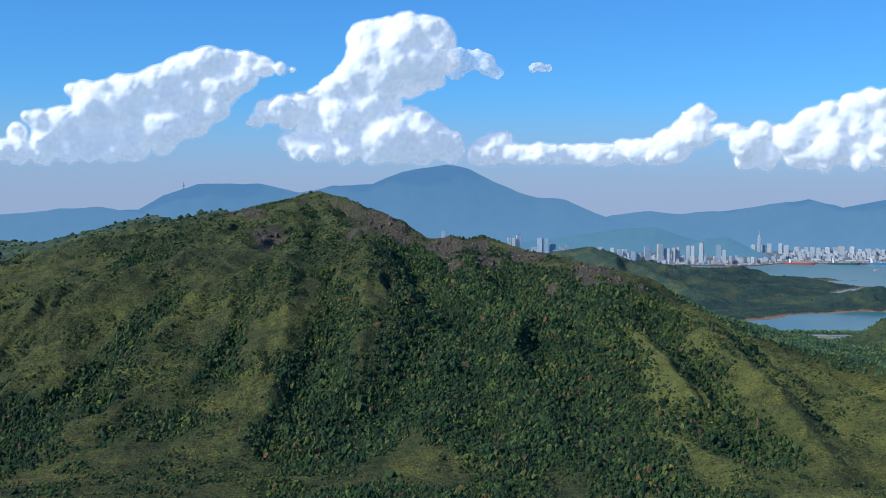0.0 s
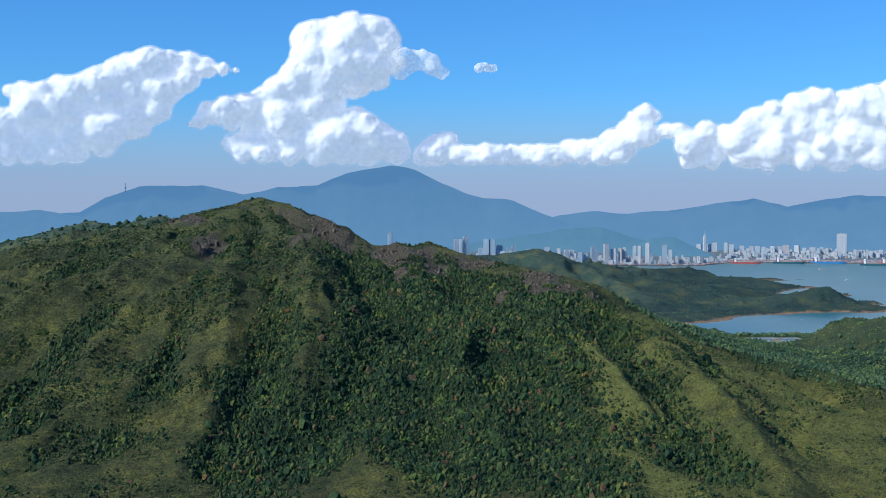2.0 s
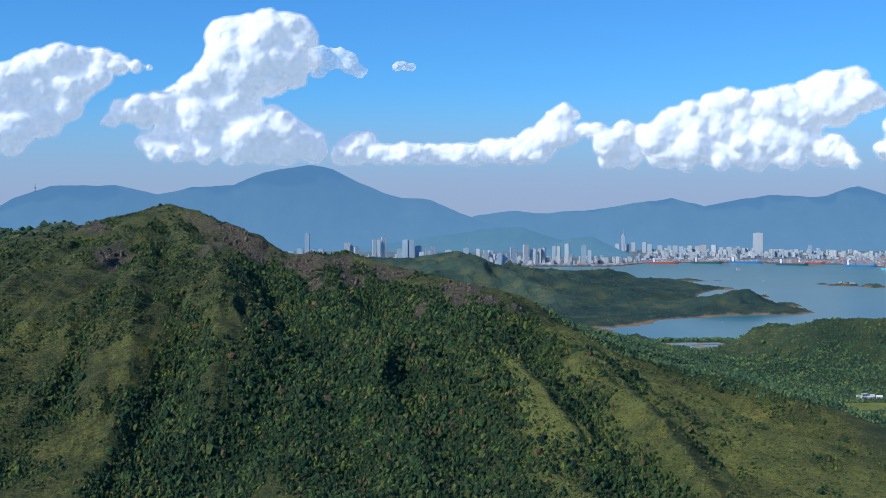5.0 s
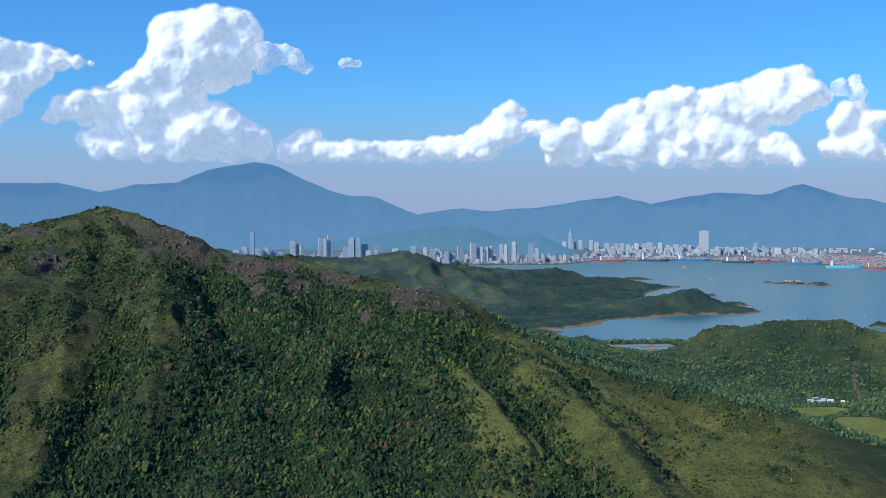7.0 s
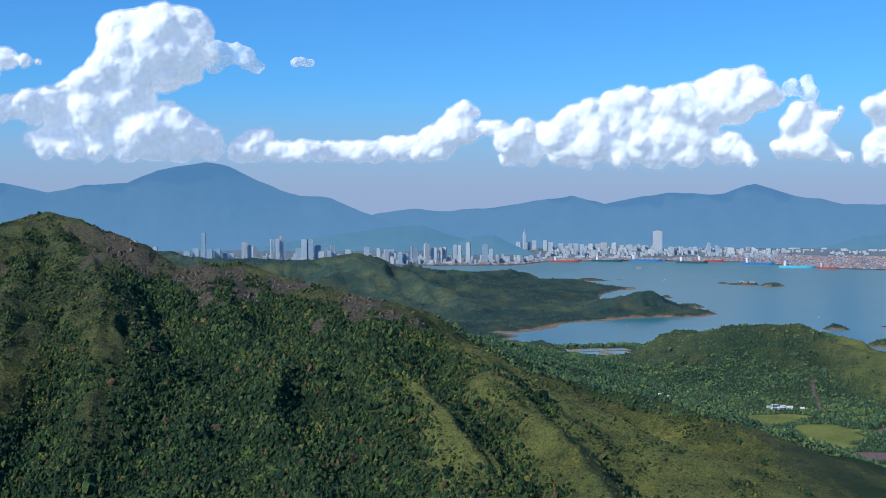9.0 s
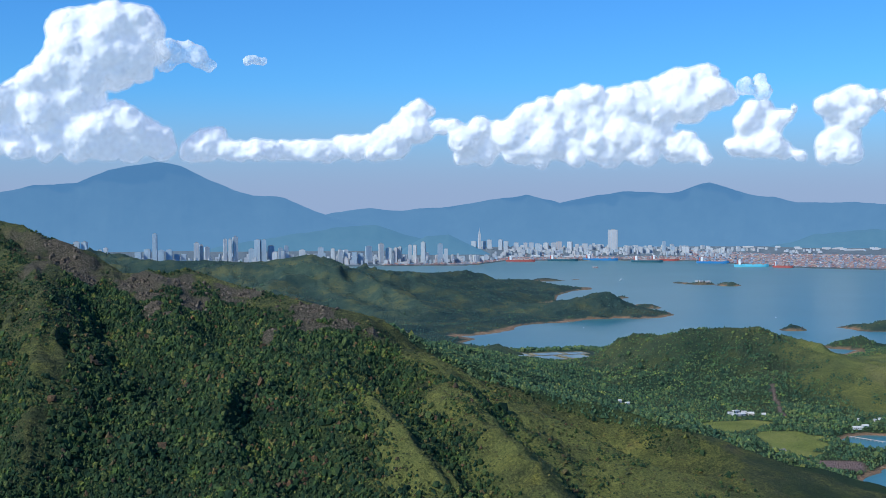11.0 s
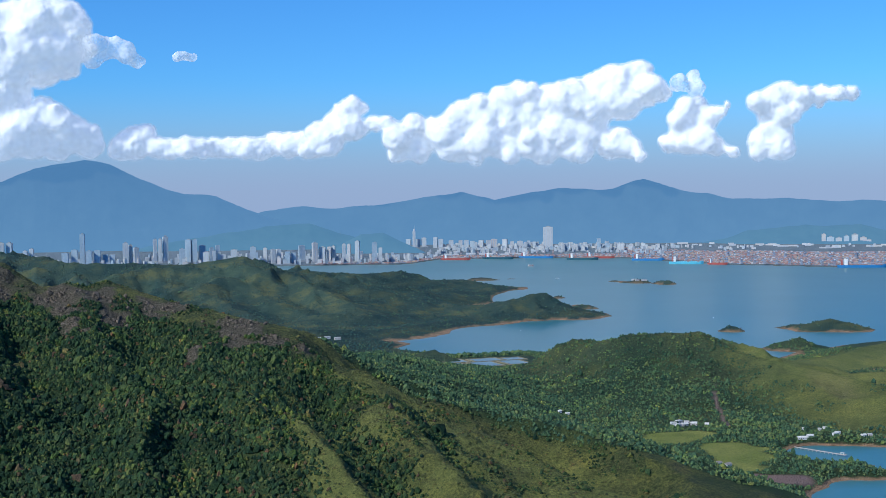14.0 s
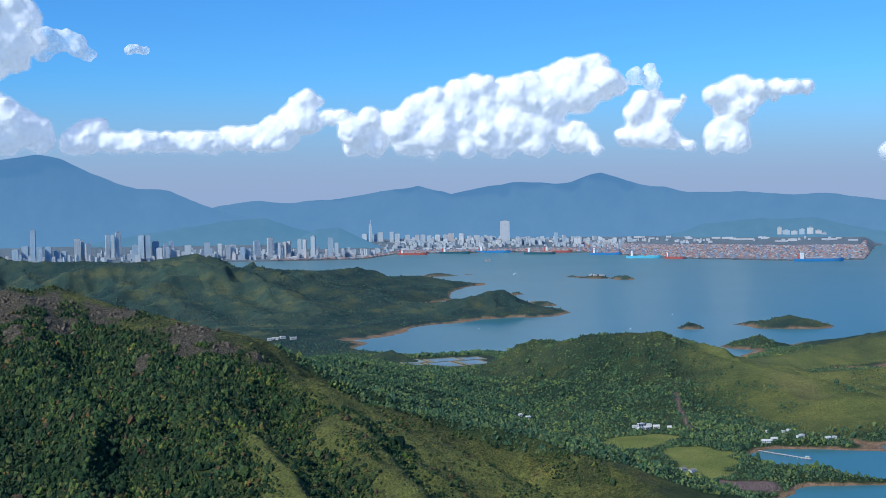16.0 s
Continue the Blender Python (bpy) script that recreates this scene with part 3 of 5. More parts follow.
def mountain_range(name, radius, skyline, depth, mat, label, seed):
    """A range whose crest stands at that radius: bearing in degrees and height."""
    az = np.array([p[0] for p in skyline])
    hz = np.array([p[1] for p in skyline])
    a = np.linspace(az[0], az[-1], int((az[-1] - az[0]) * 18))
    s = np.linspace(0, 1.25, 40)
    AA, SS = np.meshgrid(a, s, indexing="ij")
    crest = np.interp(AA, az, hz) + 9.0 * fbm(AA, AA * 0 + 3, 1.5, 5, seed)
    r = radius - depth * (1 - SS)
    x, y = r * np.sin(np.radians(AA)), r * np.cos(np.radians(AA))
    prof = np.where(SS < 1, SS ** 1.25, 1 - (SS - 1) * 1.5)
    z = crest * prof + crest * 0.06 * fbm(AA * 83, SS * 300, 190, 5, seed, True) * np.sin(np.pi * np.clip(SS, 0, 1))
    ia = np.arange(AA.size).reshape(AA.shape)
    q = np.stack([ia[:-1, :-1], ia[1:, :-1], ia[1:, 1:], ia[:-1, 1:]], -1).reshape(-1, 4)
    return tagged(new(name, mesh_from(name, np.stack([x, y, z], -1).reshape(-1, 3), q, mat)), label, "mountain", kind="structure")


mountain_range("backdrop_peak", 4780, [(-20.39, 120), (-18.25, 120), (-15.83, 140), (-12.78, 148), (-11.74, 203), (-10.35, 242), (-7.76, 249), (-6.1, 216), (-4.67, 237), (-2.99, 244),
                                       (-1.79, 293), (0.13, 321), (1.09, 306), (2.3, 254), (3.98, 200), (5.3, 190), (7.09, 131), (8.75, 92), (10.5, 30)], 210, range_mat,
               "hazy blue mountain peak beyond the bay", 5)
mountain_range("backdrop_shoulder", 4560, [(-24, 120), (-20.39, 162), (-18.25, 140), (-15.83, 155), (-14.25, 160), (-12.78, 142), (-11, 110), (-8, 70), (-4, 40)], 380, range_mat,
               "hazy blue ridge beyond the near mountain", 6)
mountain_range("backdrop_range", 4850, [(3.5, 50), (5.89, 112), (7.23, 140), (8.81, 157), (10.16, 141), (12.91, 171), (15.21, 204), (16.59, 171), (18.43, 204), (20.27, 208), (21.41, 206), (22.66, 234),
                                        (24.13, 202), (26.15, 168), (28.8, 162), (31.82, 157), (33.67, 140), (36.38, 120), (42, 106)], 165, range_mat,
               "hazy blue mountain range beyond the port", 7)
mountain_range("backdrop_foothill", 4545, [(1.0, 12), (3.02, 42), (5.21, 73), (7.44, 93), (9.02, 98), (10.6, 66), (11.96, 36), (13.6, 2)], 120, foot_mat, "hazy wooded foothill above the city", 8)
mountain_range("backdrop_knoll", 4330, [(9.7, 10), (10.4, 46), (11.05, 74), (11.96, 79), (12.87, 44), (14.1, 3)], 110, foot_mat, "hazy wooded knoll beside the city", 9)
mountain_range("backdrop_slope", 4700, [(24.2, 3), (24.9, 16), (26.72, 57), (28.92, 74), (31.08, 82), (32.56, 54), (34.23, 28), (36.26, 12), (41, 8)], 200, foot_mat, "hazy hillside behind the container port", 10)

# pale band of haze low in the sky, behind all else: a glowing strip, faded upward
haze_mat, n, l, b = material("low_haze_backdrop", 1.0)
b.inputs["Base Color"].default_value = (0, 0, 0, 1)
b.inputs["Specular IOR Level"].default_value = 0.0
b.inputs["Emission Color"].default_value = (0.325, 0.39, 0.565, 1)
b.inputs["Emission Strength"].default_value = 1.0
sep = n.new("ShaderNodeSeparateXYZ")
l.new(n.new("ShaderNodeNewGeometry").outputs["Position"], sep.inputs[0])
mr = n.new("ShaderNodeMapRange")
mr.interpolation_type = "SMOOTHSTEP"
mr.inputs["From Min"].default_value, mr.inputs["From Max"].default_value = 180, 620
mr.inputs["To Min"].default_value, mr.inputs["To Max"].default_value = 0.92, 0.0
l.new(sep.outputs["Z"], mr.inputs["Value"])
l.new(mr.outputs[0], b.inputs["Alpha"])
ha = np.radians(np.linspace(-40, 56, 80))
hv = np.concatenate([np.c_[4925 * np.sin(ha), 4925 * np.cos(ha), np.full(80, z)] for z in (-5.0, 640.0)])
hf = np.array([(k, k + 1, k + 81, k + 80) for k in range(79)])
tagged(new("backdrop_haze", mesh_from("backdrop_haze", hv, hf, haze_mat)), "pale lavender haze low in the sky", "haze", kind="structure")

# ---------------------------------------------------------------- clouds


def ico(level):
    bm = bmesh.new()
    bmesh.ops.create_icosphere(bm, subdivisions=level, radius=1)
    v = np.array([p.co[:] for p in bm.verts])
    f = np.array([[q.index for q in p.verts] for p in bm.faces])
    bm.free()
    return v, f


BALL = {k: ico(k) for k in (2, 3)}
rng = np.random.default_rng(4)


def noise3(p, size, seed):
    return vnoise3(p / size, seed)


BILLOWS = []
for size in (44.0, 17.0, 8.0):
    tex = bpy.data.textures.new("billow", "CLOUDS")
    tex.noise_scale, tex.noise_depth, tex.noise_type = size, 2, "HARD_NOISE"
    BILLOWS.append(tex)


def cloud(puffs, label, radius=4760, thin=False, fine=5):
    """A heap of billows: bearing, elevation and half width in degrees of each."""
    vs, fs, at = [], [], 0
    eye = np.array((8, 100, 176.0))

    def billow(c, r, level):
        nonlocal at
        v, f = BALL[level]
        p = v * (r * np.array((1, 1, 0.95))) + c
        bulge = 0.22 * noise3(p, r * 0.9, 3) + 0.16 * (np.abs(noise3(p, r * 0.5, 5)) - 0.25)
        vs.append(c + (p - c) * (1 + bulge)[:, None]), fs.append(f + at)
        at += len(p)

    for az, el, half in puffs:
        d = np.array((math.sin(radians(az)) * math.cos(radians(el)), math.cos(radians(az)) * math.cos(radians(el)), math.sin(radians(el))))
        r = radius * math.tan(radians(half))
        c = eye + (radius - 110 + 0.5 * r + rng.uniform(-30, 30)) * d
        billow(c, r * 1.04, 3)
        for _ in range(fine if r > 20 else 1):
            w = rng.normal(size=3)
            w[1] = -abs(w[1])
            w[2] = abs(w[2]) if w[2] > -0.5 else 0.5 * w[2]
            w /= np.linalg.norm(w)
            billow(c + w * r * 0.72, r * rng.uniform(0.34, 0.52), 2)
    ob = tagged(new("cloud"), label, "cloud", "cumulus clouds")
    layers = (("body", cloud_mat, 0.0, 5.5), ("thin_edge", fringe_mat, 3.5, 7.0), ("thin_edge", fringe_mat, 8.0, 8.0))
    for name, mat, swollen, voxel in ((("body", veil_mat, 0.0, 6.0),) if thin else layers):
        layer = new(name, mesh_from(name, np.concatenate(vs), np.concatenate(fs), mat))
        layer.parent = ob
        rm = layer.modifiers.new("union", "REMESH")
        rm.mode, rm.voxel_size, rm.use_smooth_shade = "VOXEL", voxel, True
        sm = layer.modifiers.new("soften", "SMOOTH")
        sm.factor, sm.iterations = 0.5, 22
        for tex, push in zip(BILLOWS, (12.0, 3.6, 1.2)):
            bm_ = layer.modifiers.new("billow", "DISPLACE")
            bm_.texture, bm_.texture_coords, bm_.strength, bm_.mid_level = tex, "LOCAL", push, 0.45
        if swollen:
            dm = layer.modifiers.new("swell", "DISPLACE")
            dm.strength, dm.mid_level = swollen, 0.0
            tagged(layer, "thin translucent edge of the cloud")
    return ob


# the tower over the peak: crown, flank that trails off, foot; and its torn wing
CROWN = [(-3.44, 6.98, 0.8), (-2.63, 7.18, 0.82), (-1.69, 7.24, 0.87), (-0.8, 7.35, 0.84), (-0.22, 6.99, 0.67), (-2.28, 6.3, 0.96), (-3.45, 6.14, 0.82), (-1.12, 6.2, 0.96), (-0.18, 6.19, 0.67), (-3.8, 5.44, 0.87), (-2.76, 5.36, 0.96), (-1.59, 5.61, 0.92), (-0.65, 5.63, 0.63)]
FLANK = [(-4.46, 5.66, 0.31), (-4.84, 4.86, 0.63), (-3.92, 4.55, 0.92), (-3.05, 4.33, 0.92), (-5.41, 4.39, 0.67), (-6.21, 4.24, 0.58), (-7.06, 4.13, 0.58), (-7.65, 3.89, 0.53), (-8.19, 3.56, 0.29), (-8.54, 3.44, 0.17), (-4.62, 3.84, 0.87), (-5.76, 3.69, 0.63), (-6.85, 3.58, 0.43)]
FOOT_PUFFS = [(-6.9, 2.61, 0.36), (-6.32, 2.66, 0.53), (-5.68, 2.64, 0.58), (-5.04, 2.44, 0.53), (-4.36, 2.49, 0.63), (-3.43, 2.97, 1.06), (-2.5, 2.83, 1.06), (-1.56, 3.73, 0.53), (-1.94, 3.4, 0.58), (-1.09, 3.27, 0.72), (-0.63, 2.8, 0.87), (0.03, 2.56, 0.72), (0.41, 2.28, 0.43), (-6.41, 2.19, 0.36), (-5.46, 2.15, 0.41), (-4.36, 2.11, 0.41), (-3.2, 2.17, 0.48), (-2.04, 2.22, 0.53), (-1.06, 2.18, 0.48)]
cloud(CROWN + FLANK + FOOT_PUFFS, "towering white cumulus cloud over the blue peak")
cloud([(0.53, 6.34, 0.53), (1.0, 6.16, 0.48), (1.43, 6.45, 0.31), (1.67, 6.03, 0.48), (2.19, 5.7, 0.34), (0.41, 5.78, 0.43)],
      "grey torn wisp trailing from the cumulus tower", thin=True)
# the broad cloud beside it
BROAD = [(-10.3, 6.0, 0.67), (-11.13, 5.63, 0.67), (-11.84, 5.25, 0.67), (-9.46, 5.9, 0.58), (-8.63, 5.99, 0.58), (-7.91, 5.86, 0.43), (-7.18, 5.78, 0.27), (-6.63, 5.74, 0.17), (-12.54, 5.12, 0.63), (-13.36, 4.74, 0.67), (-13.94, 4.96, 0.43), (-14.63, 4.47, 0.63), (-15.32, 4.57, 0.53), (-15.89, 4.68, 0.29), (-15.09, 3.87, 0.67), (-14.17, 3.9, 0.77), (-13.24, 3.92, 0.82), (-12.07, 4.3, 0.87), (-10.89, 4.68, 0.87), (-9.7, 5.06, 0.82), (-8.75, 5.32, 0.58)]
BROAD_FOOT = [(-16.24, 3.38, 0.58), (-17.14, 3.36, 0.43), (-17.7, 3.58, 0.24), (-18.04, 2.87, 0.39), (-16.92, 2.54, 0.58), (-15.78, 2.68, 0.67), (-14.52, 2.82, 0.77), (-13.36, 2.96, 0.77), (-12.07, 3.22, 0.82), (-10.89, 3.6, 0.77), (-9.94, 3.98, 0.58), (-17.93, 2.1, 0.58), (-18.48, 2.16, 0.48), (-17.03, 2.03, 0.48), (-16.01, 2.09, 0.48), (-15.1, 2.15, 0.48), (-14.18, 2.12, 0.48), (-13.25, 2.32, 0.53), (-12.07, 2.51, 0.53), (-19.26, 2.22, 0.53), (-19.8, 2.37, 0.6)]
cloud(BROAD + BROAD_FOOT, "broad pale cumulus cloud with a grey underside")
# the long bank over the port
BANK = [(9.5, 2.66, 0.53), (10.17, 3.11, 0.53), (10.46, 3.62, 0.41), (10.93, 3.86, 0.46), (11.29, 3.81, 0.27), (10.78, 3.01, 0.63), (9.92, 2.35, 0.58), (9.09, 2.08, 0.39), (11.83, 3.12, 0.34), (12.35, 3.21, 0.34), (12.77, 2.52, 0.58), (13.53, 3.13, 0.43), (14.2, 3.08, 0.34), (13.72, 2.4, 0.67), (14.67, 2.74, 0.67), (15.38, 3.3, 0.58), (15.67, 3.72, 0.41), (16.19, 3.95, 0.43), (16.47, 3.34, 0.72), (17.28, 3.99, 0.63), (17.9, 4.31, 0.53), (18.37, 4.35, 0.43)]
BANK_HEAD = [(17.56, 3.33, 0.92), (18.46, 3.41, 0.82), (19.16, 3.75, 0.92), (19.91, 4.04, 0.82), (20.1, 4.46, 0.48), (21.08, 4.63, 0.58), (20.8, 3.84, 1.01), (21.96, 4.7, 0.77), (22.66, 4.87, 0.72), (23.25, 4.49, 0.53), (23.76, 4.3, 0.43), (22.15, 4.0, 0.82), (23.12, 4.03, 0.43), (19.63, 2.69, 1.01), (20.7, 2.77, 0.77), (21.73, 2.14, 0.67), (22.42, 2.04, 0.53), (22.88, 1.66, 0.29), (22.0, 2.51, 0.43)]
BANK_FOOT = [(16.37, 2.4, 0.77), (18.45, 2.37, 0.77), (17.27, 2.25, 0.72), (15.14, 2.08, 0.63), (13.71, 1.95, 0.53), (12.76, 1.86, 0.43), (20.37, 1.93, 0.58), (18.92, 1.8, 0.48), (17.5, 1.72, 0.39), (16.09, 1.74, 0.39)]
cloud(BANK + BANK_HEAD + BANK_FOOT, "long bank of white cumulus cloud")
cloud([(24.44, 4.65, 0.43), (25.04, 4.91, 0.31), (25.17, 4.4, 0.39)], "thin grey veil beside the cloud bank", thin=True)
cloud([(24.72, 3.63, 0.43), (25.13, 3.71, 0.39), (24.44, 3.17, 0.48), (25.4, 3.15, 0.58), (26.08, 3.37, 0.31), (24.03, 2.16, 0.39), (24.72, 2.38, 0.63), (25.4, 2.28, 0.58), (25.17, 2.7, 0.58), (25.97, 2.04, 0.39), (26.62, 1.79, 0.29), (26.41, 3.68, 0.17)],
      "small upright white cumulus cloud")
cloud([(27.64, 3.79, 0.46), (28.31, 4.0, 0.48), (28.75, 4.17, 0.43), (29.41, 4.11, 0.34), (30.06, 4.04, 0.38), (30.71, 4.02, 0.36), (28.09, 3.42, 0.53), (28.75, 3.31, 0.48), (29.41, 3.66, 0.31), (30.06, 3.64, 0.19), (28.31, 2.64, 0.63), (27.87, 2.19, 0.58), (28.53, 1.97, 0.58), (27.65, 1.73, 0.36), (31.25, 4.05, 0.34)],
      "leaning white cumulus cloud with thin edges")
cloud([(2.0, 2.38, 0.62), (2.45, 2.78, 0.42), (1.45, 2.15, 0.48), (2.92, 2.22, 0.46), (3.5, 2.16, 0.46), (4.1, 2.18, 0.44), (4.7, 2.20, 0.46), (5.3, 2.18, 0.44), (5.9, 2.20, 0.44), (6.5, 2.14, 0.46),
       (7.1, 2.12, 0.48), (7.7, 2.32, 0.50), (8.3, 2.22, 0.52), (8.9, 2.38, 0.48), (9.4, 2.3, 0.5)],
      "low row of pale distant cumulus cloud", radius=4800)
cloud([(34.56, 1.40, 0.5), (35.53, 1.53, 0.7), (37.23, 1.84, 1.2)], "white cumulus cloud low over the far hills")
cloud([(3.76, 5.9, 0.24), (4.08, 5.95, 0.28), (4.40, 5.88, 0.24)], "tiny pale wisp of cloud", thin=True)

# ---------------------------------------------------------------- woods and scrub
def dome(sides, rings):
    """A leafy dome: rings of points and a tip, open below."""
    v, f = [], []
    for k, (rad, z) in enumerate(rings):
        v += [(rad * math.cos(2 * math.pi * (q + 0.5 * k) / sides), rad * math.sin(2 * math.pi * (q + 0.5 * k) / sides), z) for q in range(sides)]
    for k in range(len(rings) - 1):
        for q in range(sides):
            a, b_ = k * sides + q, k * sides + (q + 1) % sides
            c_, d_ = (a + sides, b_ + sides) if k % 2 == 0 else (a + sides, b_ + sides)
            f += [(a, b_, c_), (b_, d_, c_)]
    top = len(v)
    v.append((0, 0, 1))
    f += [((len(rings) - 1) * sides + q, (len(rings) - 1) * sides + (q + 1) % sides, top) for q in range(sides)]
    return np.array(v), np.array(f)


def ragged(v, low, high):
    return np.array([v * (1 + rng.uniform(low, high, (len(v), 1))) for _ in range(24)])


tree_v, tree_f = dome(5, [(0.85, -0.45), (1.0, 0.3)])
bush_v, bush_f = dome(4, [(1.0, -0.3), (0.75, 0.55)])
tuft_v, tuft_f = dome(3, [(1.0, -0.25), (0.7, 0.6)])
TREES, BUSHES, TUFTS = ragged(tree_v, -0.36, 0.26), ragged(bush_v, -0.45, 0.40), ragged(tuft_v, -0.3, 0.3)


def crowns(name, x, y, z, r, mat, label, flat=1.0, low=False):
    """One sheet of many leafy crowns, uncountable as woods are."""
    count = len(x)
    shapes, leaf_faces = (TUFTS, tuft_f) if low == "tuft" else (BUSHES, bush_f) if low else (TREES, tree_f)
    v = shapes[rng.integers(0, len(shapes), count)]
    t = rng.uniform(0, 2 * math.pi, count)
    ct, st = np.cos(t)[:, None], np.sin(t)[:, None]
    vx, vy = v[:, :, 0] * ct - v[:, :, 1] * st, v[:, :, 0] * st + v[:, :, 1] * ct
    tall = flat * rng.uniform(0.75, 1.25, count)
    p = np.stack([x[:, None] + vx * r[:, None], y[:, None] + vy * r[:, None], (z + r * tall * 0.35)[:, None] + v[:, :, 2] * (r * tall)[:, None]], -1)
    fcs = (leaf_faces[None] + (np.arange(count) * v.shape[1])[:, None, None]).reshape(-1, 3)
    return tagged(new(name, mesh_from(name, p.reshape(-1, 3), fcs, mat, False)), label, "vegetation", kind="stuff")


def scatter(count, box):
    """Random places on the ground's sheet, with its height and masks there."""
    x, y = rng.uniform(box[0], box[1], count), rng.uniform(box[2], box[3], count)
    keep = x > -0.36 * y - 15
    x, y = x[keep], y[keep]
    fa, fr = np.interp(np.arctan2(x, y), AZ, np.arange(na)), np.interp(np.hypot(x, y), RR, np.arange(nr))
    ia, ir = np.minimum(fa.astype(int), na - 2), np.minimum(fr.astype(int), nr - 2)
    fa, fr = fa - ia, fr - ir

    def on(field):
        g = field.reshape(na, nr)
        return (g[ia, ir] * (1 - fr) + g[ia, ir + 1] * fr) * (1 - fa) + (g[ia + 1, ir] * (1 - fr) + g[ia + 1, ir + 1] * fr) * fa

    return x, y, on(H), on(CD), [on(m_) for m_ in MASKS], on(((NEAR >= VAL) & (NEAR >= FARH)).astype(float)) > 0.5


# woods and scrub of the near mountain
x, y, h, d, mk, hill = scatter(600000, (-460, 330, 615, 1262))
rear = (x > 158) & (y > 1036 - 0.72 * (x - 160))
front = hill & (h > 1.5) & (mk[1] < 0.5) & ~rear
pick = rng.uniform(0, 1, len(x))
tree = front & (mk[0] > 0.22) & (pick < 0.01 + 0.40 * mk[0])
bush = front & ~tree & (pick > 0.95 - 0.08 * (mk[2] > 0.15))
thicket = front & ~tree & ~bush & (pick > 0.88 - 0.06 * mk[0] + 0.5 * fbm(x, y, 22, 3, 95))
crowns("mountain_woodland", x[tree], y[tree], h[tree], rng.gamma(2.4, 0.22, tree.sum()) + 0.32, canopy_mat, "dark green broadleaf wood in the mountain's gullies", 1.25, True)
crowns("mountain_scrub", x[bush], y[bush], h[bush], rng.gamma(4, 0.11, bush.sum()) + 0.2, scrub_mat, "olive scrub on the mountain's open ribs", 0.6, "tuft")
crowns("mountain_thicket", x[thicket], y[thicket], h[thicket], rng.gamma(2.4, 0.20, thicket.sum()) + 0.24, canopy_mat, "dark green thicket scattered over the mountain's grass", 0.9, "tuft")
# a stand of lime-green trees among the dark ones
lime_mat = canopy_material("lime_leaf", [(0.0, (0.10, 0.13, 0.035)), (0.5, (0.16, 0.20, 0.045)), (1.0, (0.22, 0.25, 0.06))])
u = rng.uniform(0, 1, 46)
x, y = 108 + 14 * u + rng.normal(0, 2.6, 46), 892 - 40 * u + rng.normal(0, 3, 46)
crowns("lime_green_stand", x, y, terrain(x, y)[0], rng.uniform(0.5, 1.5, 46), lime_mat, "lime-green stand of trees on the wooded slope", 1.2)
# the mountain's far shoulder
x, y, h, d, mk, hill = scatter(26000, (-1000, -60, 1240, 2350))
tree = hill & (h > 3) & (rng.uniform(0, 1, len(x)) < 0.25 + 0.75 * mk[0]) & ((y > 1262) | (x < -470))
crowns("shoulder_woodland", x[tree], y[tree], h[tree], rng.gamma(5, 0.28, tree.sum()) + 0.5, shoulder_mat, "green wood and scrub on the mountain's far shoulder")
# valley and low hills to the shore
x, y, h, d, mk, hill = scatter(118000, (160, 860, 880, 1720))
tree = (~hill | (y > 1036 - 0.72 * (x - 160))) & (h > 1.6) & (rng.uniform(0, 1, len(x)) < 0.14 + 0.86 * mk[0] ** 1.2) & (mk[2] < 0.3) & (mk[3] < 0.3)
tree &= ~((x > 388) & (x < 512) & (y > 1555) & (y < 1650))
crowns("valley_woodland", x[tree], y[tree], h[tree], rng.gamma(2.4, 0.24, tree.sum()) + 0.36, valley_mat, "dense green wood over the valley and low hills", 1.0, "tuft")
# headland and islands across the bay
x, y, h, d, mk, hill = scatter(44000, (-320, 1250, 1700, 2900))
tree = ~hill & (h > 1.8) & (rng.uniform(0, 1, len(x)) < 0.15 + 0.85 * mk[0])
crowns("headland_woodland", x[tree], y[tree], h[tree], rng.gamma(5, 0.13, tree.sum()) + 0.45, hazed_leaf_mat, "hazy blue-green wood on the headland and islands", 1.0, "tuft")
# trees on the bank behind the fish ponds
x = rng.uniform(430, 524, 170)
y = 1668 + (x - 430) * 0.1 + rng.normal(0, 5, 170)
crowns("pond_bank_trees", x, y, terrain(x, y)[0], rng.uniform(1.6, 3.4, 170), valley_mat, "row of green trees on the bank by the ponds")

# ---------------------------------------------------------------- small builders


def box_bm(bm, x0, x1, y0, y1, z0, z1, taper=0.0, bevel=0.0):
    cx, cy = (x0 + x1) / 2, (y0 + y1) / 2
    k = 1 - taper
    lo = [(x0, y0), (x1, y0), (x1, y1), (x0, y1)]
    v = [bm.verts.new((px, py, z0)) for px, py in lo] + [bm.verts.new((cx + (px - cx) * k, cy + (py - cy) * k, z1)) for px, py in lo]
    for q in ((3, 2, 1, 0), (4, 5, 6, 7), (0, 1, 5, 4), (1, 2, 6, 5), (2, 3, 7, 6), (3, 0, 4, 7)):
        bm.faces.new([v[k_] for k_ in q])
    return v


def boxes(*dims):
    bm = bmesh.new()
    for d_ in dims:
        box_bm(bm, *d_)
    return bm


def part(name, bm, mat, parent, label=""):
    me = bpy.data.meshes.new(name)
    bm.to_mesh(me)
    bm.free()
    me.materials.append(mat)
    ob = new(name, me)
    ob.parent = parent
    return tagged(ob, label)


def thing(name, label, category, group="", at=None):
    ob = tagged(new(name), label, category, group)
    if at is not None:
        ob.matrix_basis = at
    return ob


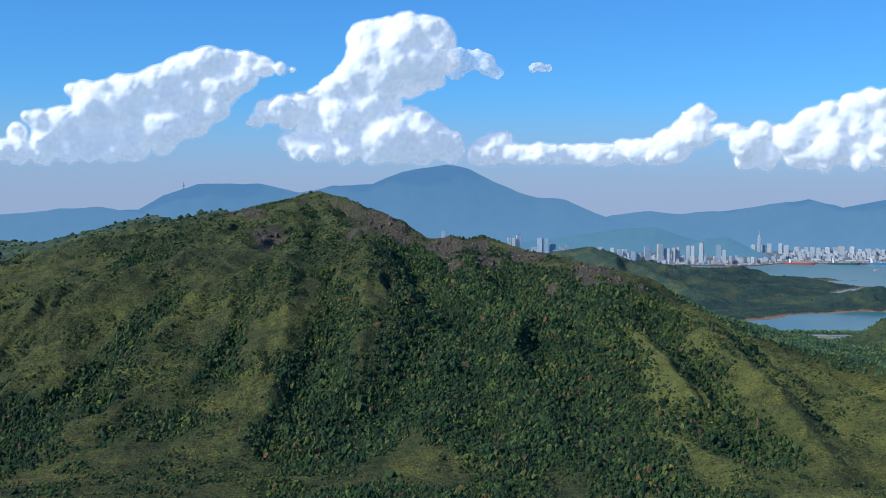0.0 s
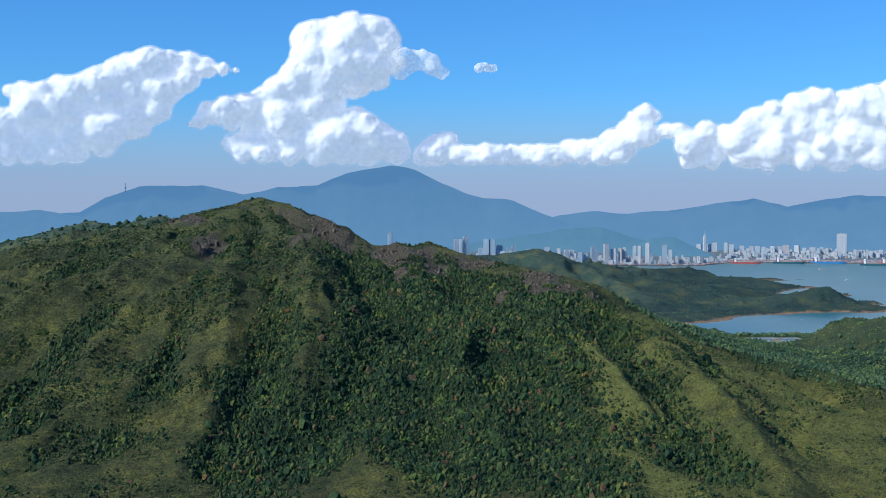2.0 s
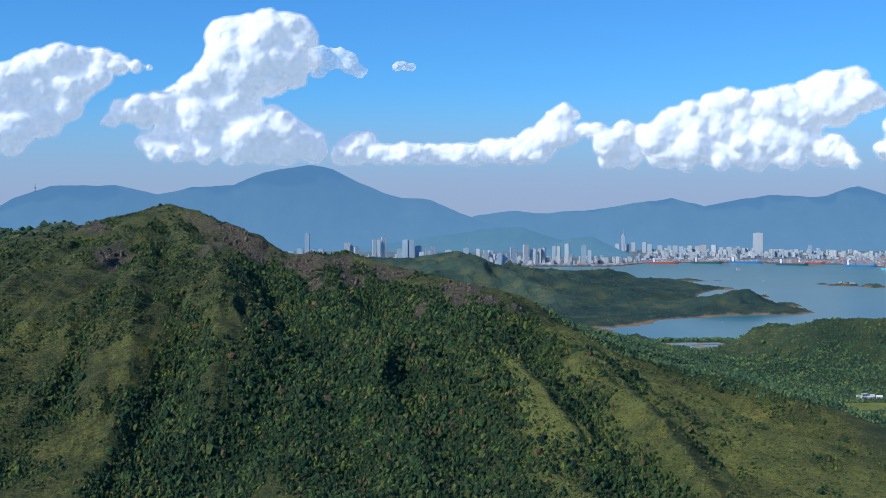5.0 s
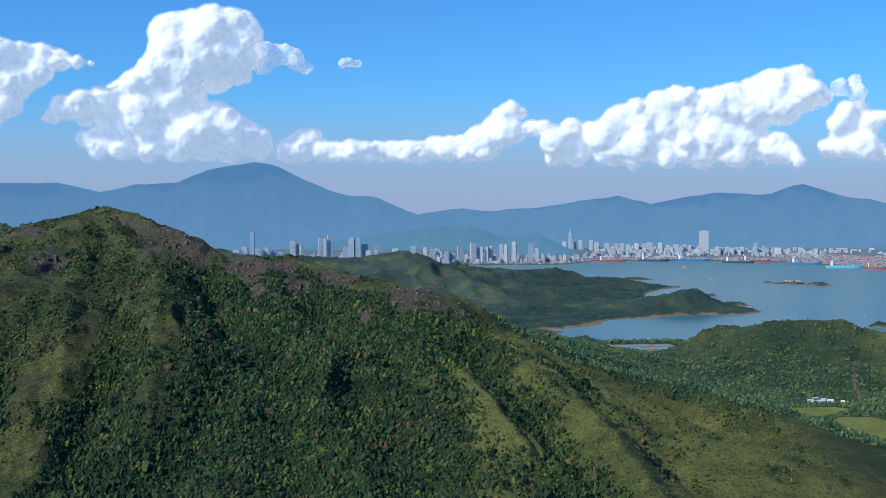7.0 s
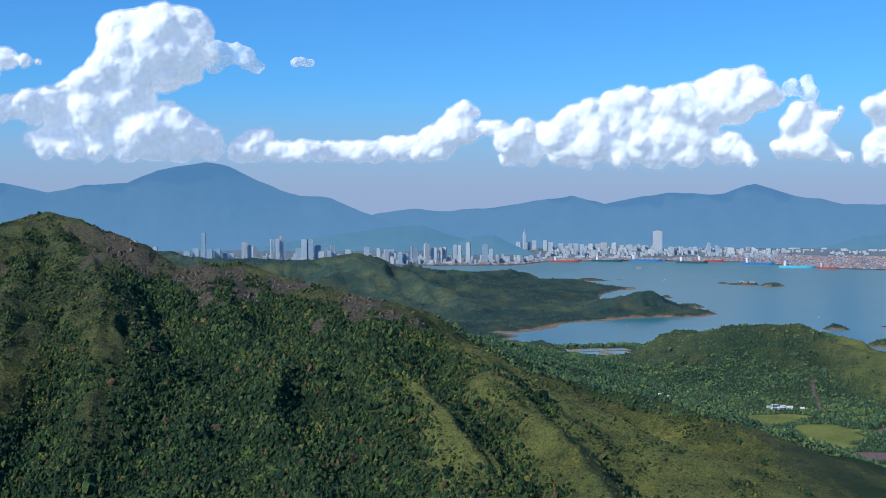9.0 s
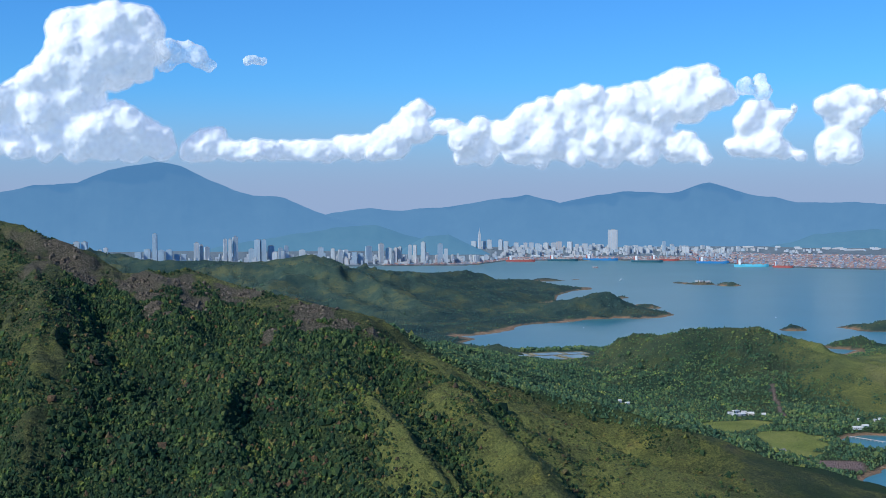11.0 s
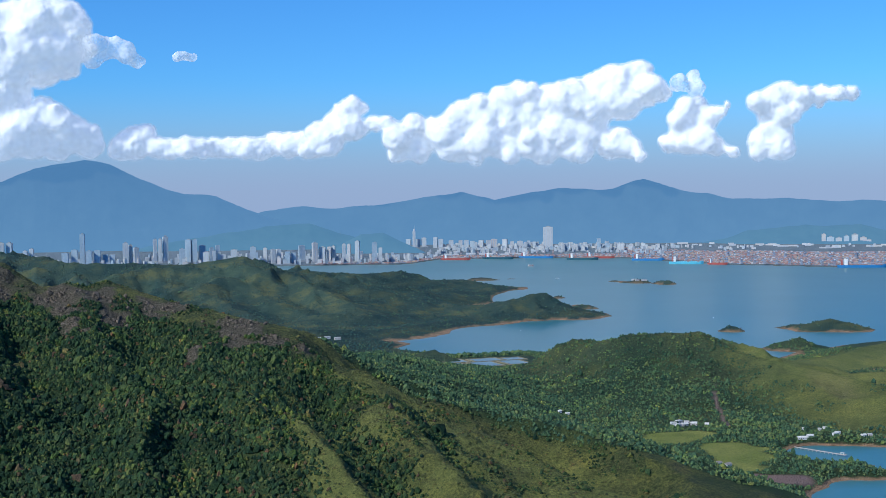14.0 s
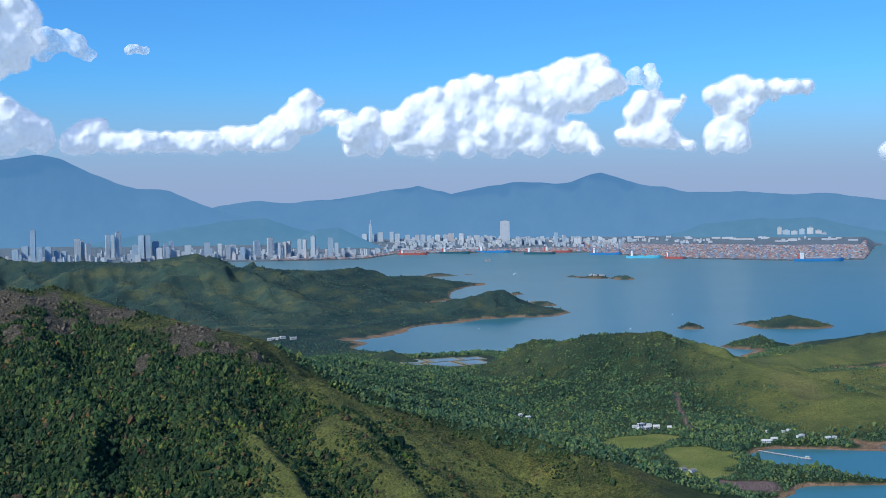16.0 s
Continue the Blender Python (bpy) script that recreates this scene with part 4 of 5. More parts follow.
def place(x, y, z, turn=0.0, sx=1.0, sy=1.0, sz=1.0):
    return Matrix.Translation((x, y, z)) @ Matrix.Rotation(radians(turn), 4, "Z") @ Matrix.Diagonal((sx, sy, sz, 1))


# ---------------------------------------------------------------- city across the bay


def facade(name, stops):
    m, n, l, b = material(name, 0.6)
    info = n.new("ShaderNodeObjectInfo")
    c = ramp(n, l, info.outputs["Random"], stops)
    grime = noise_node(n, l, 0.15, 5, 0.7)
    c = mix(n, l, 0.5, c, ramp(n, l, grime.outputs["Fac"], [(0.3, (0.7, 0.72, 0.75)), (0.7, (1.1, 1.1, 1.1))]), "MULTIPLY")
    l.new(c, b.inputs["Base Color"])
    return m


# city wall colours, paled and blued to stand in for haze
wall_mat = facade("hazed_concrete", [(0.0, (0.46, 0.51, 0.55)), (0.3, (0.56, 0.56, 0.55)), (0.55, (0.42, 0.48, 0.53)), (0.75, (0.55, 0.49, 0.46)), (0.9, (0.38, 0.47, 0.54))])
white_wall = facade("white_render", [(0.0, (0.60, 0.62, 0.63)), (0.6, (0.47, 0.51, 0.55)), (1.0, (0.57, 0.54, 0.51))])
blue_wall = facade("hazed_blue_glass", [(0.0, (0.28, 0.38, 0.48)), (0.5, (0.32, 0.43, 0.53)), (1.0, (0.38, 0.48, 0.57))])
# glass lightened almost to the walls' tone, as haze would
window_mat = plain("hazed_window_glass", (0.42, 0.49, 0.55), 0.25, 0.15, 0.2)
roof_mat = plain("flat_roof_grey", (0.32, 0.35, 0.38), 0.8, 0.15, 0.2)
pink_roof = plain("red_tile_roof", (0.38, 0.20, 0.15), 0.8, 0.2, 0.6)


def block_kind(name, mat, label, ribs, podium, crown):
    """A block one metre wide, deep and high, to be sized where it stands."""
    ob = thing(name, label, "building", "city blocks", place(0, 0, -60))
    bm = boxes((-0.5, 0.5, -0.5, 0.5, 0, 0.96), (-0.5, 0.5, -0.5, -0.46, 0.96, 1.0), (-0.5, 0.5, 0.46, 0.5, 0.96, 1.0), (-0.5, -0.46, -0.46, 0.46, 0.96, 1.0), (0.46, 0.5, -0.46, 0.46, 0.96, 1.0))
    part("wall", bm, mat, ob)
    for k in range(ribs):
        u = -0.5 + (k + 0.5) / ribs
        part("window_strip", boxes((u - 0.15 / ribs, u + 0.15 / ribs, -0.515, -0.49, 0.06, 0.93)), window_mat, ob, "strip of windows, paled for haze")
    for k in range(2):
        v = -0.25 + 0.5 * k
        part("window_strip", boxes((-0.515, -0.49, v - 0.1, v + 0.1, 0.06, 0.93)), window_mat, ob, "strip of windows, paled for haze")
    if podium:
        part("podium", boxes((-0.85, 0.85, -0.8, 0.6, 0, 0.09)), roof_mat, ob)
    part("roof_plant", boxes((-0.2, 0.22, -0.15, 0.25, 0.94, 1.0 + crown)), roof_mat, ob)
    return ob


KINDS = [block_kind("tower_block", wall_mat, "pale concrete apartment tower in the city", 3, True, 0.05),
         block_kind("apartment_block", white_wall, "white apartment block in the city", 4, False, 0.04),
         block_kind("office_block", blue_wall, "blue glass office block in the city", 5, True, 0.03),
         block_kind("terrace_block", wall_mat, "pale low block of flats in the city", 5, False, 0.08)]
WEST = [(2, 3986, 15, 92), (-32, 4021, 46, 48), (30, 3962, 41, 53), (72, 3985, 35, 42), (117, 3998, 18, 65), (131, 4015, 11, 59), (144, 3943, 15, 54), (198, 4023, 12, 73), (212, 4020, 11, 73),
        (227, 4027, 16, 80), (265, 3908, 18, 49), (286, 3954, 19, 73), (303, 3950, 15, 73), (324, 3968, 19, 56), (363, 4014, 32, 54), (331, 3917, 18, 39), (359, 3923, 25, 42)]
MIDDLE = [(407, 3917, 20, 44), (463, 3950, 19, 49), (522, 3911, 31, 49), (492, 3906, 12, 47), (558, 3875, 34, 38), (625, 3873, 16, 60), (648, 3880, 20, 47), (674, 3886, 25, 54), (599, 3939, 20, 51),
          (703, 3852, 12, 56), (717, 3849, 11, 55), (740, 3846, 14, 63), (787, 3838, 17, 59), (801, 3825, 12, 45), (-141, 4015, 30, 58), (-212, 4022, 18, 71), (-191, 4030, 18, 70)]
ROW = [(918, 3972, 16, 82), (968, 4059, 13, 79), (997, 4107, 17, 84), (1049, 4172, 14, 83), (1069, 4182, 17, 74), (1108, 4206, 17, 67), (1129, 4172, 14, 67), (1149, 4178, 17, 67), (1166, 4165, 17, 63),
       (1195, 4170, 17, 66), (1223, 4184, 17, 65), (1240, 4181, 21, 70), (1270, 4164, 17, 70), (1289, 4150, 14, 59), (1313, 4145, 21, 61), (1338, 4149, 24, 62), (1364, 4143, 24, 61)]
EAST = [(1378, 4066, 34, 96), (1434, 4079, 24, 55), (1470, 4058, 29, 53), (1482, 4027, 27, 46), (1512, 3986, 12, 76), (1538, 3981, 15, 55), (1588, 3996, 22, 50), (1606, 3960, 14, 49), (1663, 3889, 15, 51),
        (1669, 3868, 10, 44), (1676, 3812, 13, 40), (1685, 3798, 13, 47), (1643, 3918, 46, 38)]
TERRACE = [(2019, 3545, 13, 65), (2035, 3536, 22, 57), (2054, 3524, 19, 55), (2072, 3514, 16, 60), (2091, 3502, 19, 64), (2111, 3491, 19, 56), (2091, 3502, 22, 44), (2124, 3483, 13, 50)]
GLASSY = {(2, 3986), (-32, 4021), (30, 3962), (72, 3985), (286, 3954), (303, 3950), (324, 3968), (363, 4014), (558, 3875), (599, 3939), (787, 3838), (1512, 3986), (1538, 3981)}
def ground_at(x, y):
    return float(rise(coast_side(np.array([x]), np.array([y])))[0])


spot = random.Random(8)
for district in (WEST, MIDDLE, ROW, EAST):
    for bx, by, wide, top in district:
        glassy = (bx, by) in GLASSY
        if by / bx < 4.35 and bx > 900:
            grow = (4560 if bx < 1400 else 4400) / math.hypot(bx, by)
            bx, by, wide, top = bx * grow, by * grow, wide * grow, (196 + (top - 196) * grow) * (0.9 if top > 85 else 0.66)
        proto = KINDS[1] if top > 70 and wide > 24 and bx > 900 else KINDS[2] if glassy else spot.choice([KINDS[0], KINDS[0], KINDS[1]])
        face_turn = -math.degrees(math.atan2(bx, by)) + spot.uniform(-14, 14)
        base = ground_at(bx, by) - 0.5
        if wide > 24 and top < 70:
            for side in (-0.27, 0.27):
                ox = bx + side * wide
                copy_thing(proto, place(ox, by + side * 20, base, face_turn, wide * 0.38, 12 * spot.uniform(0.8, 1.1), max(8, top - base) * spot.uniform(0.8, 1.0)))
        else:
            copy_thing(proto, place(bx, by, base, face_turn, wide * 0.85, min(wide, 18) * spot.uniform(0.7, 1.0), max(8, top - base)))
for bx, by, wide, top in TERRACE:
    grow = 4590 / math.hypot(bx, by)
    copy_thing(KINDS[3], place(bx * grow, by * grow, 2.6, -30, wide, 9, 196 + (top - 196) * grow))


def inland(bearing, back):
    """The place that far behind the far shore, at a bearing in degrees."""
    az = math.radians(bearing)
    pa = [math.degrees(math.atan2(p, q)) for p, q in COAST]
    pr = [math.hypot(p, q) for p, q in COAST]
    r = float(np.interp(bearing, pa, pr)) + back
    return r * math.sin(az), r * math.cos(az)


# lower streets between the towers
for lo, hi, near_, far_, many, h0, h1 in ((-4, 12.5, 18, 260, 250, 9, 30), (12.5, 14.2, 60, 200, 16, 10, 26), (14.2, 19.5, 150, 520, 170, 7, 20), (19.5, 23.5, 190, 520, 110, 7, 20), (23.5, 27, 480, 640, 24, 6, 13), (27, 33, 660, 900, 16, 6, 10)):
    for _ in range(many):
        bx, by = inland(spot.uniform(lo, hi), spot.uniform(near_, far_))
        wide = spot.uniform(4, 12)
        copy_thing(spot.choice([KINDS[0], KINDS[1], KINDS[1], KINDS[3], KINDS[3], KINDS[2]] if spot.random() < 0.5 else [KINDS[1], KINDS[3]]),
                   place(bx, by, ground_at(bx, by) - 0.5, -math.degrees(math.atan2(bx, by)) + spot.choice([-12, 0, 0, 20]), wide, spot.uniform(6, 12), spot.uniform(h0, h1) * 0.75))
for proto in KINDS:
    for o in (*proto.children_recursive, proto):
        bpy.data.objects.remove(o)

# ---------------------------------------------------------------- container port
steel_mat, n, l, b = material("container_paint", 0.55)
geo = n.new("ShaderNodeNewGeometry")
l.new(ramp(n, l, geo.outputs["Random Per Island"], [(0.0, (0.28, 0.17, 0.17)), (0.22, (0.33, 0.21, 0.19)), (0.4, (0.27, 0.20, 0.22)), (0.52, (0.37, 0.30, 0.29)), (0.64, (0.18, 0.27, 0.38)),
                                                             (0.74, (0.46, 0.47, 0.49)), (0.86, (0.24, 0.33, 0.42)), (0.95, (0.40, 0.32, 0.24))]), b.inputs["Base Color"])
for e in n:
    if e.bl_idname == "ShaderNodeValToRGB":
        e.color_ramp.interpolation = "CONSTANT"
# blue crane paint, lightened and greyed with haze in the colour
crane_blue = plain("hazed_crane_blue", (0.20, 0.31, 0.44), 0.5, 0.1, 0.3)
crane_red = plain("crane_red_paint", (0.38, 0.24, 0.22), 0.5, 0.1, 0.3)
white_steel = plain("white_paint", (0.78, 0.79, 0.80), 0.5, 0.06, 0.3)
cube_v = np.array([(sx, sy, sz) for sz in (0, 1) for sy in (-0.5, 0.5) for sx in (-0.5, 0.5)])
cube_f = np.array([(0, 2, 3, 1), (4, 5, 7, 6), (0, 1, 5, 4), (2, 6, 7, 3), (0, 4, 6, 2), (1, 3, 7, 5)])


def stacks(name, spots, label):
    """Joined container stacks: place, turn and size of each."""
    vs = []
    for cx, cy, cz, turn, sx, sy, sz in spots:
        c_, s_ = math.cos(turn), math.sin(turn)
        p = cube_v * (sx, sy, sz)
        vs.append(np.c_[cx + p[:, 0] * c_ - p[:, 1] * s_, cy + p[:, 0] * s_ + p[:, 1] * c_, cz + p[:, 2]])
    fcs = (cube_f[None] + (np.arange(len(vs)) * 8)[:, None, None]).reshape(-1, 4)
    return tagged(new(name, mesh_from(name, np.concatenate(vs), fcs, steel_mat, False)), label, "containers", kind="stuff")


yard = []
for lo, hi, near_, far_, many in ((9.2, 13.0, 8, 60, 420), (13.0, 19.2, 10, 110, 900), (19.2, 21.6, 10, 150, 420), (21.6, 25.4, 14, 420, 2300), (25.4, 32.9, 12, 470, 5000)):
    for _ in range(many):
        az = spot.uniform(lo, hi)
        bx, by = inland(az, spot.uniform(near_, far_))
        high = spot.choice([1.1, 1.1, 2.2, 3.3, 4.4])
        yard.append((bx, by, ground_at(bx, by) - 0.2, math.radians(-az) * 0.9 - 0.35, spot.choice([4, 5, 6]), 1.6, high * 0.62))
stacks("container_yard", yard, "stacked red, blue and white shipping containers on the quay")


def crane_kind(mat, label):
    ob = thing("quay_crane", label, "crane", "quay cranes", place(0, 0, -60))
    for sx in (-3, 3):
        for sy in (-4, 4):
            part("leg", boxes((sx - 0.5, sx + 0.5, sy - 0.5, sy + 0.5, 0, 17)), mat, ob)
    part("portal", boxes((-3.4, 3.4, -4.6, -3.4, 8, 9.4), (-3.4, 3.4, 3.4, 4.6, 8, 9.4)), mat, ob)
    part("boom", boxes((-1.0, 1.0, -20, 10, 16.2, 17.8)), mat, ob)
    part("apex_frame", boxes((-2.6, -1.8, -1, 1, 17, 25, 0.2), (1.8, 2.6, -1, 1, 17, 25, 0.2), (-2.6, 2.6, -0.6, 0.6, 24, 25)), mat, ob)
    part("machine_house", boxes((-2, 2, 3, 9, 17.8, 20.6)), white_steel, ob, "white machine house")
    return ob


CRANES = [crane_kind(crane_blue, "blue steel quay crane beside the container yard"), crane_kind(crane_red, "rust-red steel quay crane beside the container yard")]
for lo, hi, back, many, red in ((9.4, 12.6, 6, 9, 1), (14.6, 19.2, 7, 12, 1), (21.6, 24.8, 9, 9, 0), (25.6, 32.3, 9, 15, 0), (25.6, 31.8, 250, 8, 0)):
    for k in range(many):
        az = lo + (hi - lo) * (k + spot.uniform(0.1, 0.7)) / many
        bx, by = inland(az, back)
        copy_thing(CRANES[0] if spot.random() > 0.75 * red else CRANES[1], place(bx, by, ground_at(bx, by) - 0.3, -az - (20 if az > 20 else 0), 0.7, 0.7, spot.uniform(0.6, 0.8)))
for proto in CRANES:
    for o in (*proto.children_recursive, proto):
        bpy.data.objects.remove(o)

# quay warehouses and pale yard roofs
shed_mat = plain("pale_sheet_roof", (0.48, 0.50, 0.52), 0.6, 0.08, 0.1)
shed = thing("warehouse", "long pale warehouse behind the container yard", "warehouse", "port warehouses", place(0, 0, -60))
part("wall", boxes((-0.5, 0.5, -0.5, 0.5, 0, 0.7)), white_wall, shed)
bm = bmesh.new()
ends = [[bm.verts.new((sx, -0.53, 0.7)), bm.verts.new((sx, 0.0, 1.0)), bm.verts.new((sx, 0.53, 0.7))] for sx in (-0.51, 0.51)]
for k in range(2):
    bm.faces.new((ends[0][k], ends[1][k], ends[1][k + 1], ends[0][k + 1]))
bm.faces.new(ends[0]), bm.faces.new(ends[1][::-1]), bm.faces.new((ends[0][0], ends[0][2], ends[1][2], ends[1][0]))
part("roof", bm, shed_mat, shed)
for lo, hi, near_, far_, many in ((13.2, 19, 110, 150, 12), (24, 33.4, 600, 860, 22), (10, 13, 60, 80, 6), (21.6, 24, 320, 360, 6)):
    for k in range(many):
        az = spot.uniform(lo, hi)
        bx, by = inland(az, spot.uniform(near_, far_))
        copy_thing(shed, place(bx, by, ground_at(bx, by) - 0.4, -az + spot.choice([0, 0, 8]), spot.uniform(14, 34), spot.uniform(8, 12), spot.uniform(3.5, 6)))
for o in (*shed.children_recursive, shed):
    bpy.data.objects.remove(o)

# ---------------------------------------------------------------- ships
HULLS = {c_: plain("hull_" + c_, v_, 0.45, 0.08, 0.1) for c_, v_ in (("blue", (0.05, 0.22, 0.48)), ("cyan", (0.14, 0.50, 0.66)), ("teal", (0.04, 0.12, 0.16)), ("red", (0.36, 0.10, 0.09)), ("grey", (0.30, 0.34, 0.38)))}


def ship(ax, ay, bx, by, beam, colour, load, label):
    """A container ship from its stern to its bow."""
    length = math.hypot(bx - ax, by - ay)
    ob = thing("container_ship", label, "ship", "container ships", place((ax + bx) / 2, (ay + by) / 2, 0, math.degrees(math.atan2(by - ay, bx - ax))))
    bm = bmesh.new()
    deck = beam * 0.42
    outline = [(-0.5, 0.42), (-0.46, 0.5), (0.30, 0.5), (0.42, 0.34), (0.5, 0.0), (0.42, -0.34), (0.30, -0.5), (-0.46, -0.5), (-0.5, -0.42)]
    lo_ = [bm.verts.new((u * length * 0.96, v * beam * 0.9, -0.6)) for u, v in outline]
    up_ = [bm.verts.new((u * length, v * beam, deck * (1.25 if u > 0.35 else 1.0))) for u, v in outline]
    for k in range(len(outline)):
        j = (k + 1) % len(outline)
        bm.faces.new((lo_[k], lo_[j], up_[j], up_[k]))
    bm.faces.new(up_), bm.faces.new(lo_[::-1])
    part("hull", bm, HULLS[colour], ob, "painted steel hull")
    part("bridge", boxes((-0.36 * length, -0.30 * length, -0.42 * beam, 0.42 * beam, deck, deck + beam * 0.95), (-0.355 * length, -0.31 * length, -0.52 * beam, 0.52 * beam, deck + beam * 0.75, deck + beam * 0.85)), white_steel, ob, "white bridge tower")
    part("funnel", boxes((-0.42 * length, -0.39 * length, -0.12 * beam, 0.12 * beam, deck, deck + beam * 0.8, 0.2)), HULLS["red"], ob)
    bays = 9
    for k in range(bays):
        u = -0.26 + 0.64 * k / bays
        if spot.random() > load:
            continue
        dims = []
        for row in range(5):
            for tier in range(spot.choice([1, 2, 3, 3])):
                y0 = (-0.46 + 0.184 * row) * beam
                dims.append((u * length, (u + 0.062) * length, y0, y0 + 0.17 * beam, deck + 0.02 + tier * 1.15, deck + tier * 1.15 + 1.1))
        tagged(part("deck_cargo", boxes(*dims), steel_mat, ob, "stack of coloured containers"), kind="stuff")
    return ob


ship(1136, 3958, 1216, 3912, 13, "teal", 0.7, "dark container ship moored at the quay")
ship(1248, 3962, 1338, 3908, 13, "blue", 0.5, "blue container ship moored at the quay")
ship(1340, 3803, 1420, 3757, 13, "teal", 1.0, "loaded container ship under way off the quay")
ship(1420, 3870, 1496, 3822, 12, "red", 0.9, "red container ship moored at the quay")
ship(1488, 3679, 1566, 3630, 13, "blue", 0.8, "bright blue container ship at the quay")
ship(1507, 3471, 1586, 3425, 14, "cyan", 0.2, "long pale cyan ship lying empty at the quay")
ship(1585, 3400, 1622, 3360, 11, "red", 0.8, "small rust-red container ship at the quay")
ship(1800, 3128, 1916, 3085, 15, "blue", 1.0, "large blue container ship stacked with containers")
ship(1010, 3962, 1088, 3918, 11, "red", 0.8, "dark red container ship moored at the quay")
ship(1126, 3511, 1142, 3504, 4, "grey", 0.6, "small grey coaster on the open water")


def boat(x, y, long, turn, label):
    ob = thing("motor_boat", label, "boat", "", place(x, y, 0, turn))
    bm = bmesh.new()
    pts = [(-0.5, 0.16), (0.2, 0.17), (0.5, 0.0), (0.2, -0.17), (-0.5, -0.16)]
    lo_ = [bm.verts.new((u * long * 0.92, v * long * 0.8, -0.15)) for u, v in pts]
    up_ = [bm.verts.new((u * long, v * long, long * 0.12)) for u, v in pts]
    for k in range(5):
        bm.faces.new((lo_[k], lo_[(k + 1) % 5], up_[(k + 1) % 5], up_[k]))
    bm.faces.new(up_), bm.faces.new(lo_[::-1])
    part("hull", bm, white_steel, ob)
    part("cabin", boxes((-0.25 * long, 0.12 * long, -0.1 * long, 0.1 * long, long * 0.12, long * 0.3, 0.15)), white_steel, ob)
    return ob


boat(788, 1869, 4.5, 20, "small white motor boat on the bay")
boat(930, 2031, 5, 70, "white fishing boat on the open water")
boat(1025, 2995, 11, 15, "pale work boat with a square cabin")
boat(600, 1955, 3.5, 80, "tiny white boat in the sheltered bay")
boat(706, 3347, 7, 0, "white launch far out on the sea")

# ---------------------------------------------------------------- valley: houses, ponds, pier
tile_roof = plain("grey_tile_roof", (0.24, 0.23, 0.22), 0.8, 0.2, 0.8)
pale_roof = plain("pale_roof", (0.62, 0.62, 0.61), 0.7, 0.1, 0.6)
door_mat = plain("dark_opening", (0.06, 0.06, 0.07), 0.6, 0.2, 1.0)


def house(x, y, long, deep, high, turn, roof, flat, label, group):
    z = float(terrain(np.array([x]), np.array([y]))[0][0])
    ob = thing("house", label, "house", group, place(x, y, z - 0.3, turn))
    part("wall", boxes((-long / 2, long / 2, -deep / 2, deep / 2, 0, high)), white_wall, ob)
    for k in range(max(2, int(long / 1.6))):
        u = -long / 2 + (k + 0.5) * long / max(2, int(long / 1.6))
        part("window", boxes((u - 0.25, u + 0.25, -deep / 2 - 0.04, -deep / 2 + 0.06, high * 0.45, high * 0.8)), door_mat, ob)
    if flat:
        part("roof", boxes((-long / 2 - 0.1, long / 2 + 0.1, -deep / 2 - 0.1, deep / 2 + 0.1, high + 0.003, high + 0.25)), roof, ob)
    else:
        bm = bmesh.new()
        e_ = [[bm.verts.new((sx, -deep / 2 - 0.25, high)), bm.verts.new((sx, 0, high + deep * 0.34)), bm.verts.new((sx, deep / 2 + 0.25, high))] for sx in (-long / 2 - 0.2, long / 2 + 0.2)]
        for k in range(2):
            bm.faces.new((e_[0][k], e_[1][k], e_[1][k + 1], e_[0][k + 1]))
        bm.faces.new(e_[0]), bm.faces.new(e_[1][::-1]), bm.faces.new((e_[0][0], e_[0][2], e_[1][2], e_[1][0]))
        part("roof", bm, roof, ob)
    return ob


for hx, hy, long, high, flat in ((473, 1170, 4.5, 2.6, 1), (479, 1173, 5.5, 3.4, 1), (485, 1171, 4, 2.8, 1), (488, 1164, 5, 2.2, 0), (480, 1164, 6, 2.0, 0), (474, 1163, 4, 2.2, 1), (496, 1157, 3, 2.0, 0)):
    house(hx, hy, long, 3.4, high, spot.uniform(-20, 20), pale_roof, flat, "white rendered village house among valley trees", "village houses")
for hx, hy, long in ((428, 1010, 5), (435, 1013, 4), (439, 1007, 4.5), (432, 1003, 3.5)):
    house(hx, hy, long, 3.2, 1.9, spot.uniform(-30, 30), tile_roof, 0, "grey-roofed farm hut at the meadow's edge", "farm huts")
for hx, hy, long, flat in ((571, 1090, 5, 1), (575, 1094, 3.5, 1), (540, 1086, 7, 0), (548, 1088, 5, 0), (590, 1082, 4, 0), (598, 1086, 3, 1), (560, 1118, 2.5, 1), (577, 1116, 2.2, 1), (570, 1112, 2.0, 1)):
    house(hx, hy, long, 2.8, 1.9, spot.uniform(-15, 15), pale_roof, flat, "small pale house above the lagoon shore", "lagoon houses")
for hx, hy, long in ((308, 1893, 9), (318, 1898, 7), (330, 1890, 8), (300, 1890, 6), (624, 2266, 5), (630, 2272, 5), (1136, 2808, 8), (1146, 2796, 10), (1130, 2818, 6)):
    house(hx, hy, long, 4.5, 3.2, spot.uniform(-10, 10), pale_roof, 1, "white house near the water's edge", "shore houses")
for hx, hy, long in ((404, 1228, 3.5), (398, 1230, 2.6), (352, 1128, 2.4)):
    house(hx, hy, long, 2.6, 1.8, 10, pale_roof, 0, "pale hut half hidden by valley trees", "valley huts")

